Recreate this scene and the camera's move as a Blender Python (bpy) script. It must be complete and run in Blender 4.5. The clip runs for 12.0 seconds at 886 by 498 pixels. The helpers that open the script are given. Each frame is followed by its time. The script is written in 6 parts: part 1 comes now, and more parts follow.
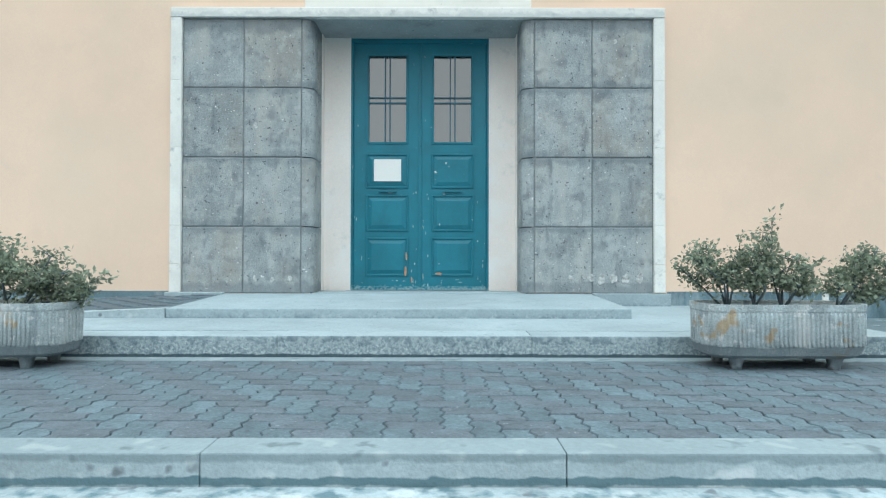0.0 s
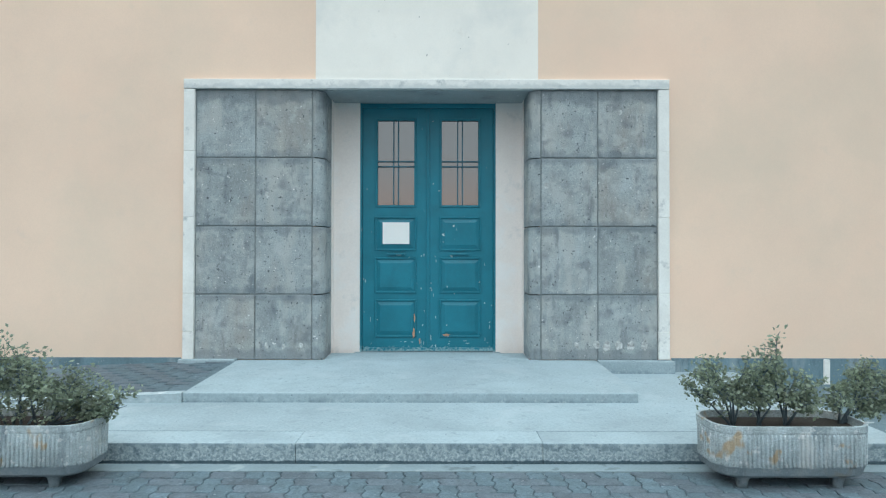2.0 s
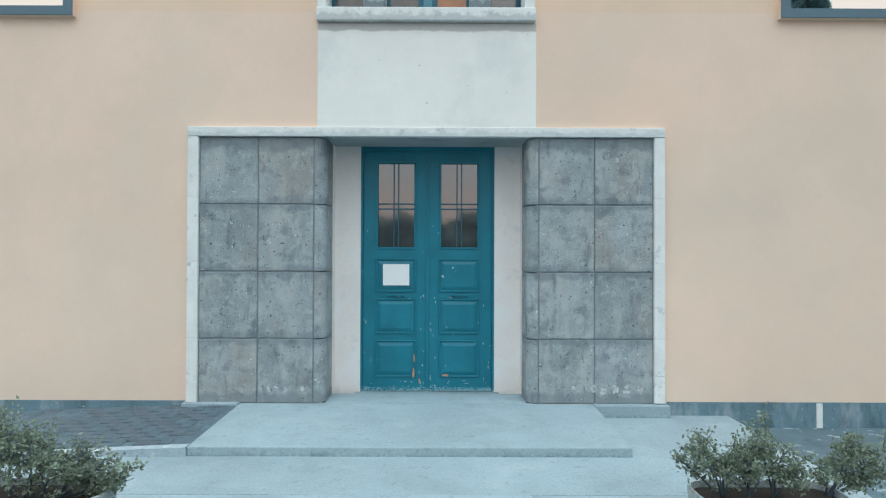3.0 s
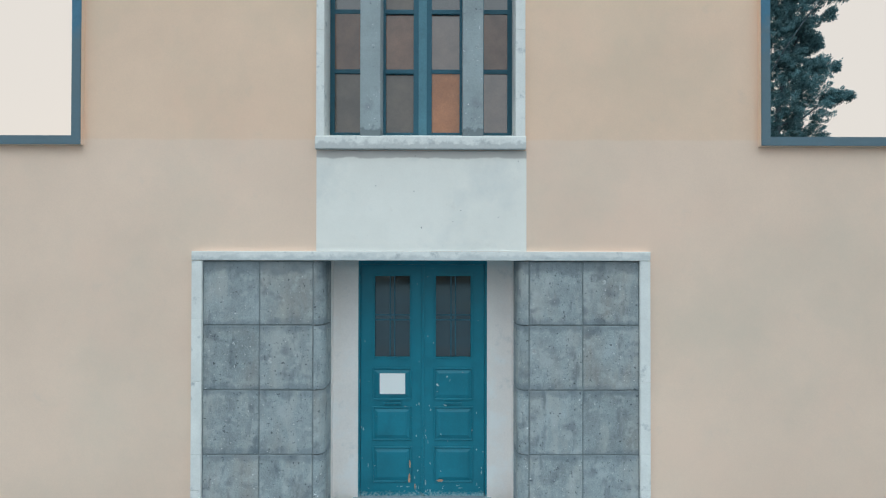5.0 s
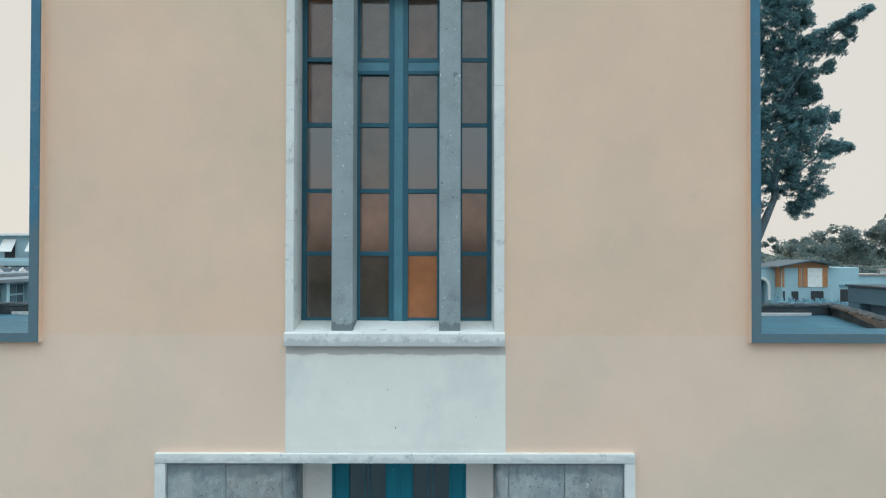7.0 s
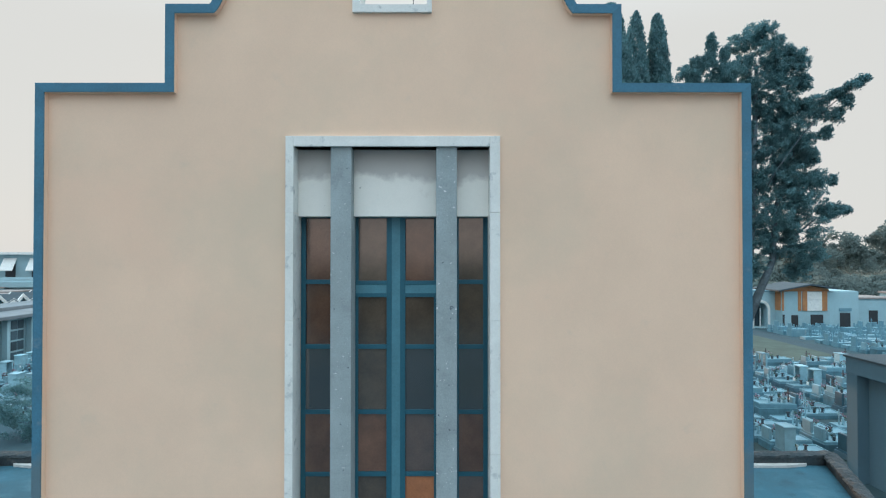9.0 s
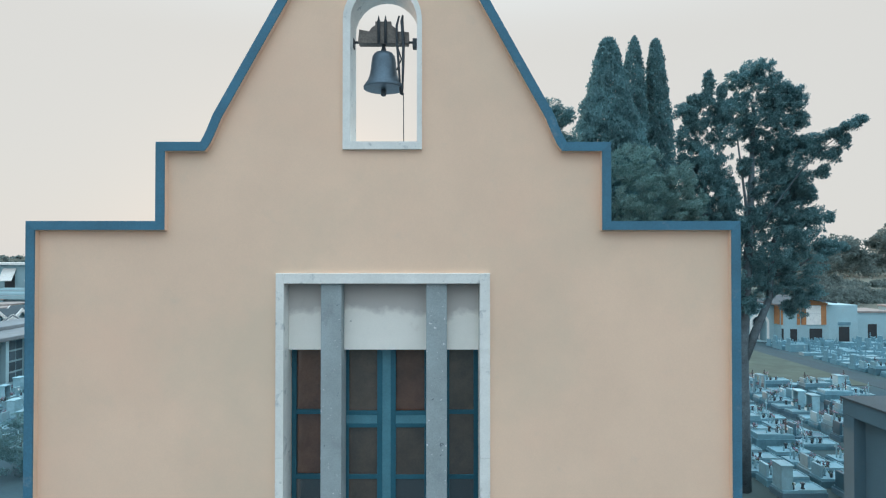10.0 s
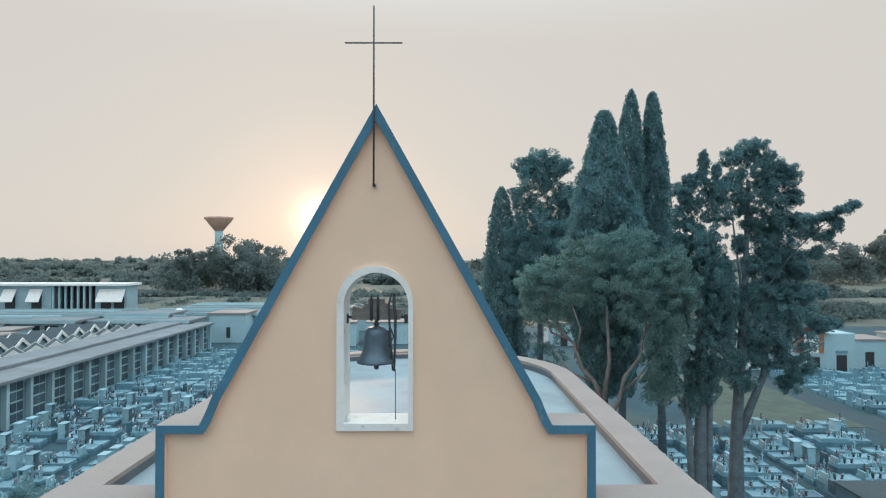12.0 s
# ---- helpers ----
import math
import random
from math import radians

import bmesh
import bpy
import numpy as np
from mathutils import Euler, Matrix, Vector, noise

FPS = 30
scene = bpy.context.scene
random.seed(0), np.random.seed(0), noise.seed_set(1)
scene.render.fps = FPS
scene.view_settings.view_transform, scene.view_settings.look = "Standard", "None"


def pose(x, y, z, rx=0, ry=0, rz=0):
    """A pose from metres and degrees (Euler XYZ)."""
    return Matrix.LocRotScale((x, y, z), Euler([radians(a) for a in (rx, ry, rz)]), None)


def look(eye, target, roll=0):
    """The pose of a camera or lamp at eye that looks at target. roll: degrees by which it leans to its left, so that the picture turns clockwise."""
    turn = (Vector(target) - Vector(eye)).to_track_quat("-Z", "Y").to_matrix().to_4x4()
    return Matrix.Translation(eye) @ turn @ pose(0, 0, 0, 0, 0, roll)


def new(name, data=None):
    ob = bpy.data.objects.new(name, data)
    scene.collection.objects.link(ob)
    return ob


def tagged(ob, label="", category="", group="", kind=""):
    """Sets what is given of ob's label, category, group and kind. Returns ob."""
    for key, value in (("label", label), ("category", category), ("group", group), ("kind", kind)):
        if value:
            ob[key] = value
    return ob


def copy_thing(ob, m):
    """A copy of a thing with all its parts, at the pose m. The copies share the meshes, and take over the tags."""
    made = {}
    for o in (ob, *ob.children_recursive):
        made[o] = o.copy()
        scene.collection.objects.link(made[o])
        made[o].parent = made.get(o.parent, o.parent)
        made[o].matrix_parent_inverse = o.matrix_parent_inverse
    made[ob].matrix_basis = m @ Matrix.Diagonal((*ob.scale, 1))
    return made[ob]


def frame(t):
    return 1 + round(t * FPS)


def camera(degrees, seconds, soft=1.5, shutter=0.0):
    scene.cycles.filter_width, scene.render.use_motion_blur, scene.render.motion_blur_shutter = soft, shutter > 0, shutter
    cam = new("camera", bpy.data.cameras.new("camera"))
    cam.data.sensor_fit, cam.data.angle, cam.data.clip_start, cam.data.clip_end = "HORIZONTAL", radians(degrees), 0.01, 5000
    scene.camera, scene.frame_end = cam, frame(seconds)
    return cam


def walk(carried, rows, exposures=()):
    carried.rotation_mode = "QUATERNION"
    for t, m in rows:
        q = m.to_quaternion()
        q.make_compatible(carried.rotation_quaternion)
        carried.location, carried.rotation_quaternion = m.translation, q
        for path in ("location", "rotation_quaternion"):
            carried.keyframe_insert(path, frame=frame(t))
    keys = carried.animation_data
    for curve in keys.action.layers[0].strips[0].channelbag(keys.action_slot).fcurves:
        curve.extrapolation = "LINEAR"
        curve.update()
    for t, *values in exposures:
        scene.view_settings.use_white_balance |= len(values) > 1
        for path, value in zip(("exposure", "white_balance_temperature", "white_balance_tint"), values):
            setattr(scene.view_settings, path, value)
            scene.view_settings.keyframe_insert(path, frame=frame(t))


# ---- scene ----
cam = camera(73.5, 12.0, soft=1.2)
PATH = [
    (0, (0.284, -6.806, 0.706), (0.286, -4.807, 0.732), 0.1),
    (0.5, (0.278, -6.838, 0.908), (0.281, -4.838, 0.932), 0.1),
    (1, (0.228, -6.866, 1.117), (0.231, -4.866, 1.141), 0.1),
    (1.5, (0.199, -6.91, 1.296), (0.202, -4.91, 1.32), 0.1),
    (2, (0.182, -6.939, 1.5), (0.185, -4.939, 1.523), 0.1),
    (2.5, (0.18, -6.965, 1.754), (0.182, -4.965, 1.776), 0.2),
    (3, (0.192, -7.061, 2.046), (0.194, -5.061, 2.066), 0.2),
    (5, (0.25, -7.362, 3.514), (0.255, -5.362, 3.534), 0.1),
    (5.5, (0.283, -7.298, 4.04), (0.288, -5.298, 4.059), 0.2),
    (6, (0.429, -7.147, 4.583), (0.433, -5.147, 4.603), 0.2),
    (6.5, (0.546, -7.033, 5.206), (0.549, -5.034, 5.227), 0.1),
    (7, (0.544, -7.053, 5.889), (0.548, -5.053, 5.911), 0.1),
    (9, (0.586, -7.182, 8.664), (0.589, -5.182, 8.691), 0.0),
    (9.5, (0.652, -7.184, 9.466), (0.655, -5.184, 9.494), 0.0),
    (10, (0.707, -7.216, 10.318), (0.71, -5.216, 10.346), 0.0),
    (10.5, (0.706, -7.295, 11.158), (0.709, -5.295, 11.187), 0.0),
    (11, (0.73, -7.346, 12.028), (0.733, -5.346, 12.055), 0.0),
    (11.5, (0.798, -7.439, 12.902), (0.801, -5.44, 12.93), 0.0),
    (12, (0.827, -7.513, 13.808), (0.83, -5.513, 13.836), 0.0),
]
EXPOSURES = [(0.0, 0.62, 6850, 10), (2.0, 0.44, 6700, 10), (3.0, 0.30, 6600, 10), (5.0, 0.17, 6520, 10), (7.0, 0.13, 6420, 7), (9.0, 0.12, 6120, 6.5), (10.5, 0.08, 6220, 7.5), (11.3, 0.02, 6340, 8), (12.0, -0.03, 6480, 9)]
walk(cam, [(t, look(eye, target, roll)) for t, eye, target, roll in PATH], EXPOSURES)

# ---- light: low evening sun behind the chapel, bright hazy sky ----
SUN_ELEVATION, SUN_AZIMUTH = radians(3.6), radians(-11.5)
SUN_DIR = Vector((math.sin(SUN_AZIMUTH) * math.cos(SUN_ELEVATION), math.cos(SUN_AZIMUTH) * math.cos(SUN_ELEVATION), math.sin(SUN_ELEVATION)))
HAZE_LOW, HAZE_BELT, HAZE_EAST, HAZE_TOP = (0.680, 0.647, 0.604), (0.80, 0.66, 0.60), (0.66, 0.75, 0.81), (1.60, 1.95, 2.16)
world = bpy.data.worlds.new("evening_sky")
scene.world = world
world.use_nodes = True
wn, wl = world.node_tree.nodes, world.node_tree.links
wn.clear()
sky = wn.new("ShaderNodeTexSky")
sky.sky_type, sky.sun_disc = "NISHITA", False
sky.sun_elevation, sky.sun_rotation = SUN_ELEVATION, SUN_AZIMUTH
sky.air_density, sky.dust_density = 1.0, 2.0
bg_sky, bg_haze, add_sky, out_w = (wn.new("ShaderNodeBackground"), wn.new("ShaderNodeBackground"),
                                   wn.new("ShaderNodeAddShader"), wn.new("ShaderNodeOutputWorld"))
bg_sky.inputs["Strength"].default_value = 0.0048
coords, split, ramp = wn.new("ShaderNodeTexCoord"), wn.new("ShaderNodeSeparateXYZ"), wn.new("ShaderNodeValToRGB")
ramp.color_ramp.interpolation = "EASE"
ramp.color_ramp.elements[0].position, ramp.color_ramp.elements[0].color = 0.32, (0, 0, 0, 1)
ramp.color_ramp.elements[1].position, ramp.color_ramp.elements[1].color = 0.85, (1, 1, 1, 1)
wl.new(coords.outputs["Generated"], split.inputs[0])
wl.new(split.outputs["Z"], ramp.inputs[0])
# away from the low sun the haze turns a cool blue
away = wn.new("ShaderNodeMapRange")
away.interpolation_type = "SMOOTHSTEP"
away.inputs[1].default_value, away.inputs[2].default_value, away.inputs[3].default_value, away.inputs[4].default_value = 0.25, -0.55, 0.0, 1.0
wl.new(split.outputs["Y"], away.inputs[0])
low = wn.new("ShaderNodeMix")
low.data_type = "RGBA"
low.inputs["A"].default_value = (*HAZE_LOW, 1)
wl.new(away.outputs[0], low.inputs["Factor"])
# rosy belt above the horizon opposite the setting sun
belt, rosy = wn.new("ShaderNodeMapRange"), wn.new("ShaderNodeMix")
belt.interpolation_type = "SMOOTHSTEP"
belt.inputs[1].default_value, belt.inputs[2].default_value, belt.inputs[3].default_value, belt.inputs[4].default_value = 0.05, 0.19, 1.0, 0.0
wl.new(split.outputs["Z"], belt.inputs[0])
rosy.data_type = "RGBA"
rosy.inputs["A"].default_value, rosy.inputs["B"].default_value = (*HAZE_EAST, 1), (*HAZE_BELT, 1)
wl.new(belt.outputs[0], rosy.inputs["Factor"])
wl.new(rosy.outputs["Result"], low.inputs["B"])
whole = wn.new("ShaderNodeMix")
whole.data_type = "RGBA"
whole.inputs["B"].default_value = (*HAZE_TOP, 1)
wl.new(ramp.outputs["Color"], whole.inputs["Factor"])
wl.new(low.outputs["Result"], whole.inputs["A"])
wl.new(whole.outputs["Result"], bg_haze.inputs["Color"])
wl.new(sky.outputs["Color"], bg_sky.inputs["Color"])
wl.new(bg_sky.outputs[0], add_sky.inputs[0])
wl.new(bg_haze.outputs[0], add_sky.inputs[1])

# bright aureole of the low sun in the haze
toward = wn.new("ShaderNodeVectorMath")
toward.operation = "DOT_PRODUCT"
toward.inputs[1].default_value = SUN_DIR
wl.new(coords.outputs["Generated"], toward.inputs[0])


def aureole(width, colour, strength, before):
    """A halo that falls off exponentially with one minus the cosine of the angle from the sun."""
    gap, fall, bg, both = wn.new("ShaderNodeMath"), wn.new("ShaderNodeMath"), wn.new("ShaderNodeBackground"), wn.new("ShaderNodeAddShader")
    gap.operation, fall.operation = "MULTIPLY_ADD", "POWER"
    gap.inputs[1].default_value, gap.inputs[2].default_value = 1 / width, -1 / width
    wl.new(toward.outputs["Value"], gap.inputs[0])
    fall.inputs[0].default_value = math.e
    wl.new(gap.outputs[0], fall.inputs[1])
    scale = wn.new("ShaderNodeMath")
    scale.operation = "MULTIPLY"
    scale.inputs[1].default_value = strength
    wl.new(fall.outputs[0], scale.inputs[0])
    bg.inputs["Color"].default_value = (*colour, 1)
    wl.new(scale.outputs[0], bg.inputs["Strength"])
    wl.new(before.outputs[0], both.inputs[0])
    wl.new(bg.outputs[0], both.inputs[1])
    return both


glow = aureole(0.0007, (1.0, 0.80, 0.55), 1.1, aureole(0.008, (1.0, 0.55, 0.35), 0.15, add_sky))
wl.new(glow.outputs[0], out_w.inputs["Surface"])

sun_data = bpy.data.lights.new("sun", "SUN")
sun_data.energy, sun_data.angle, sun_data.color = 2.2, radians(0.6), (1.0, 0.62, 0.38)
sun = new("sun", sun_data)
sun.matrix_world = Matrix.Translation(SUN_DIR * 300) @ SUN_DIR.to_track_quat("Z", "Y").to_matrix().to_4x4()


# ---- materials ----
def surface(name, base, rough=0.8, metal=0.0, var=0.18, scale=1.2, fine=45.0, grain=0.10, bump=0.25, stain=None, rnd=0.0,
            streak=False, specks=None, ior=1.45, island=0.0, own=True):
    """A weathered surface: mottling at two sizes, optional stains or runs of dirt, light specks, and piece-to-piece variation."""
    m = bpy.data.materials.new(name)
    m.use_nodes = True
    n, l = m.node_tree.nodes, m.node_tree.links
    b = n["Principled BSDF"]
    b.inputs["Roughness"].default_value, b.inputs["Metallic"].default_value, b.inputs["IOR"].default_value = rough, metal, ior
    geo = n.new("ShaderNodeNewGeometry")
    info = n.new("ShaderNodeObjectInfo")
    place = n.new("ShaderNodeVectorMath")
    place.operation = "MULTIPLY_ADD"
    place.inputs[1].default_value = (1, 1, 1)
    shift = n.new("ShaderNodeVectorMath")
    shift.operation = "SCALE"
    shift.inputs[0].default_value = (37.0, 53.0, 19.0)
    shift.inputs["Scale"].default_value = 0.0
    if own:
        l.new(info.outputs["Random"], shift.inputs["Scale"])
    l.new(geo.outputs["Position"], place.inputs[0])
    l.new(shift.outputs[0], place.inputs[2])

    def cloud(size, detail=5.0, stretch=None):
        t = n.new("ShaderNodeTexNoise")
        t.inputs["Scale"].default_value, t.inputs["Detail"].default_value, t.inputs["Roughness"].default_value = size, detail, 0.62
        src = place.outputs[0]
        if stretch:
            s = n.new("ShaderNodeVectorMath")
            s.operation = "MULTIPLY"
            s.inputs[1].default_value = stretch
            l.new(src, s.inputs[0])
            src = s.outputs[0]
        l.new(src, t.inputs["Vector"])
        return t.outputs["Fac"]

    def span(fac, lo, hi, a, b2):
        r = n.new("ShaderNodeMapRange")
        r.inputs[1].default_value, r.inputs[2].default_value, r.inputs[3].default_value, r.inputs[4].default_value = lo, hi, a, b2
        l.new(fac, r.inputs[0])
        return r.outputs[0]

    def times(a, b2):
        t = n.new("ShaderNodeMath")
        t.operation = "MULTIPLY"
        l.new(a, t.inputs[0])
        l.new(b2, t.inputs[1])
        return t.outputs[0]

    def mix(fac, a, colour):
        x = n.new("ShaderNodeMix")
        x.data_type = "RGBA"
        l.new(fac, x.inputs["Factor"])
        l.new(a, x.inputs["A"])
        x.inputs["B"].default_value = (*colour, 1)
        return x.outputs["Result"]

    big, small = cloud(scale), cloud(fine, 3.0)
    value = times(span(big, 0.3, 0.7, 1 - var, 1 + var), span(small, 0.3, 0.7, 1 - grain, 1 + grain))
    if rnd:
        value = times(value, span(info.outputs["Random"], 0, 1, 1 - rnd, 1 + rnd))
    if island:
        value = times(value, span(geo.outputs["Random Per Island"], 0, 1, 1 - island, 1 + island))
    tint = n.new("ShaderNodeVectorMath")
    tint.operation = "SCALE"
    tint.inputs[0].default_value = base
    l.new(value, tint.inputs["Scale"])
    colour = tint.outputs[0]
    for entry in (stain or ()):
        dark, size, lo, hi, amount = entry
        colour = mix(span(cloud(size, 6.0, (1, 1, 0.3) if streak else None), lo, hi, 0, amount), colour, dark)
    for light, size, lo, hi, amount in (specks or ()):
        colour = mix(span(cloud(size, 2.0), lo, hi, 0, amount), colour, light)
    l.new(colour, b.inputs["Base Color"])
    relief = n.new("ShaderNodeBump")
    relief.inputs["Strength"].default_value, relief.inputs["Distance"].default_value = bump, 0.01
    l.new(small, relief.inputs["Height"])
    l.new(relief.outputs[0], b.inputs["Normal"])
    swing = min(0.08, rough * 0.4)
    l.new(span(big, 0.3, 0.7, max(rough - swing, 0.01), min(rough + swing, 1)), b.inputs["Roughness"])
    return m


def two_tone(m, level, lower):
    """Below a level the wall has been painted in another tone, with a hand-cut border."""
    n, l = m.node_tree.nodes, m.node_tree.links
    b = n["Principled BSDF"]
    old = b.inputs["Base Color"].links[0].from_socket
    geo, sep = n.new("ShaderNodeNewGeometry"), n.new("ShaderNodeSeparateXYZ")
    wob, add, step = n.new("ShaderNodeTexNoise"), n.new("ShaderNodeMath"), n.new("ShaderNodeMapRange")
    wob.inputs["Scale"].default_value = 3.0
    add.operation = "MULTIPLY_ADD"
    add.inputs[1].default_value = 0.05
    l.new(geo.outputs["Position"], sep.inputs[0])
    l.new(geo.outputs["Position"], wob.inputs["Vector"])
    l.new(wob.outputs["Fac"], add.inputs[0])
    l.new(sep.outputs["Z"], add.inputs[2])
    l.new(add.outputs[0], step.inputs[0])
    step.inputs[1].default_value, step.inputs[2].default_value = level, level + 0.03
    step.inputs[3].default_value, step.inputs[4].default_value = 1.0, 0.0
    x = n.new("ShaderNodeMix")
    x.data_type, x.blend_type = "RGBA", "MULTIPLY"
    l.new(step.outputs[0], x.inputs["Factor"])
    l.new(old, x.inputs["A"])
    x.inputs["B"].default_value = (*lower, 1)
    l.new(x.outputs["Result"], b.inputs["Base Color"])
    return m


def ragged_band(m, z0, z1, colour, amount=0.8, size=5.0, ragged=0.10, risers=False, soft=0.2):
    """A band of another colour between two levels with a ragged border; it also serves for stains and runs of damp."""
    n, l = m.node_tree.nodes, m.node_tree.links
    b = n["Principled BSDF"]
    old = b.inputs["Base Color"].links[0].from_socket
    geo, sep, wob = n.new("ShaderNodeNewGeometry"), n.new("ShaderNodeSeparateXYZ"), n.new("ShaderNodeTexNoise")
    wob.inputs["Scale"].default_value, wob.inputs["Detail"].default_value = size, 6.0
    l.new(geo.outputs["Position"], sep.inputs[0])
    l.new(geo.outputs["Position"], wob.inputs["Vector"])

    def edge(level, rising):
        add, step = n.new("ShaderNodeMath"), n.new("ShaderNodeMapRange")
        add.operation = "MULTIPLY_ADD"
        add.inputs[1].default_value = ragged
        l.new(wob.outputs["Fac"], add.inputs[0])
        l.new(sep.outputs["Z"], add.inputs[2])
        step.inputs[1].default_value, step.inputs[2].default_value = level + ragged * (0.5 - soft / 2), level + ragged * (0.5 + soft / 2)
        step.inputs[3].default_value, step.inputs[4].default_value = (0, 1) if rising else (1, 0)
        l.new(add.outputs[0], step.inputs[0])
        return step.outputs[0]

    both, amt = n.new("ShaderNodeMath"), n.new("ShaderNodeMath")
    both.operation = amt.operation = "MULTIPLY"
    l.new(edge(z0, True), both.inputs[0])
    l.new(edge(z1, False), both.inputs[1])
    l.new(both.outputs[0], amt.inputs[0])
    amt.inputs[1].default_value = amount
    if risers:
        nrm, flat = n.new("ShaderNodeSeparateXYZ"), n.new("ShaderNodeMapRange")
        l.new(geo.outputs["True Normal"], nrm.inputs[0])
        l.new(nrm.outputs["Z"], flat.inputs[0])
        flat.inputs[1].default_value, flat.inputs[2].default_value = 0.4, 0.8
        flat.inputs[3].default_value, flat.inputs[4].default_value = amount, 0.0
        l.new(flat.outputs[0], amt.inputs[1])
    x = n.new("ShaderNodeMix")
    x.data_type = "RGBA"
    l.new(amt.outputs[0], x.inputs["Factor"])
    l.new(old, x.inputs["A"])
    x.inputs["B"].default_value = (*colour, 1)
    l.new(x.outputs["Result"], b.inputs["Base Color"])
    return m


PLASTER = two_tone(surface("ochre_plaster", (0.855, 0.61, 0.45), 0.9, var=0.06, scale=0.5, fine=60, grain=0.02, bump=0.07,
                           stain=[((0.68, 0.55, 0.415), 0.35, 0.48, 0.70, 0.55), ((0.91, 0.605, 0.44), 0.6, 0.52, 0.7, 0.4), ((0.62, 0.52, 0.42), 2.6, 0.62, 0.78, 0.25)]), 4.955, (1.0, 1.045, 1.11))
JAMB = surface("pale_plaster", (0.87, 0.80, 0.755), 0.9, var=0.05, scale=2.0, grain=0.03, bump=0.08, stain=[((0.85, 0.85, 0.84), 2.5, 0.5, 0.65, 0.6), ((0.60, 0.60, 0.59), 4.0, 0.58, 0.70, 0.55)])
TRIM = surface("white_concrete", (0.79, 0.79, 0.76), 0.85, var=0.08, scale=2.5, grain=0.04, bump=0.12,
               stain=[((0.33, 0.36, 0.375), 6.0, 0.58, 0.70, 0.65), ((0.5, 0.5, 0.5), 1.2, 0.55, 0.8, 0.35)])
PANEL = surface("limewashed_panel", (0.88, 0.85, 0.79), 0.9, var=0.04, scale=1.5, fine=80, grain=0.02, bump=0.06,
                stain=[((0.62, 0.64, 0.63), 1.3, 0.52, 0.75, 0.45), ((0.60, 0.54, 0.48), 3.2, 0.62, 0.72, 0.35)], specks=[((0.12, 0.12, 0.12), 16.0, 0.755, 0.775, 0.8)])
# grime and damp stains on the panels and trim
ragged_band(PANEL, 4.715, 4.84, (0.50, 0.46, 0.43), 0.75, 4.0, 0.10)
ragged_band(PANEL, 3.45, 3.60, (0.52, 0.54, 0.53), 0.4, 2.5, 0.16, soft=0.8)
ragged_band(TRIM, 3.43, 3.50, (0.42, 0.46, 0.47), 0.5, 7.0, 0.20)
ragged_band(TRIM, 4.79, 4.90, (0.40, 0.41, 0.41), 0.55, 11.0, 0.22)
ragged_band(PANEL, 9.64, 10.15, (0.47, 0.44, 0.42), 0.7, 3.5, 0.42)
SLAB = surface("cement_slab", (0.322, 0.364, 0.374), 0.85, var=0.22, scale=3.2, fine=70, grain=0.16, bump=0.7, rnd=0.12, streak=True,
               stain=[((0.44, 0.455, 0.44), 3.4, 0.52, 0.64, 0.7), ((0.14, 0.17, 0.19), 7.5, 0.56, 0.68, 0.7), ((0.33, 0.285, 0.24), 1.6, 0.50, 0.68, 0.5)],
               specks=[((0.13, 0.155, 0.175), 4.0, 0.58, 0.70, 0.5), ((0.07, 0.085, 0.10), 30.0, 0.65, 0.70, 0.8), ((0.06, 0.07, 0.08), 15.0, 0.70, 0.73, 0.85),
                       ((0.80, 0.80, 0.77), 42.0, 0.70, 0.72, 0.95), ((0.75, 0.76, 0.75), 13.0, 0.735, 0.75, 0.9), ((0.46, 0.49, 0.49), 7.0, 0.56, 0.66, 0.5)])
# grime along the slab edges and joints
ragged_band(SLAB, 3.28, 3.48, (0.13, 0.16, 0.18), 0.55, 5.0, 0.35)
ragged_band(SLAB, 0.25, 0.40, (0.16, 0.19, 0.21), 0.5, 6.0, 0.25)
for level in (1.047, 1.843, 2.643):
    ragged_band(SLAB, level - 0.07, level + 0.06, (0.14, 0.18, 0.205), 0.45, 5.0, 0.28)
JOINT = surface("joint_mortar", (0.22, 0.25, 0.26), 0.95, var=0.3, scale=6)
PILLAR = surface("grey_mullion_concrete", (0.335, 0.388, 0.402), 0.85, var=0.15, scale=2.0, fine=60, bump=0.4,
                 stain=[((0.16, 0.17, 0.19), 3.0, 0.58, 0.75, 0.5)], specks=[((0.72, 0.73, 0.73), 24.0, 0.70, 0.72, 0.9), ((0.09, 0.11, 0.13), 13.0, 0.70, 0.73, 0.8)])
# dirt on the mullion feet
ragged_band(PILLAR, 4.80, 5.09, (0.13, 0.155, 0.165), 0.75, 16.0, 0.25)
COPING = surface("blue_coping_paint", (0.060, 0.178, 0.265), 0.7, var=0.15, scale=2.0, bump=0.3,
                 stain=[((0.28, 0.31, 0.33), 5.0, 0.62, 0.75, 0.45)])
ragged_band(COPING, 4.0, 6.2, (0.135, 0.18, 0.195), 0.7, 3.0, 1.4)
WINGROOF = surface("blue_membrane", (0.034, 0.125, 0.175), 0.75, var=0.3, scale=0.8, bump=0.5, stain=[((0.085, 0.185, 0.225), 1.6, 0.52, 0.66, 0.6), ((0.02, 0.07, 0.095), 2.6, 0.56, 0.68, 0.6)])
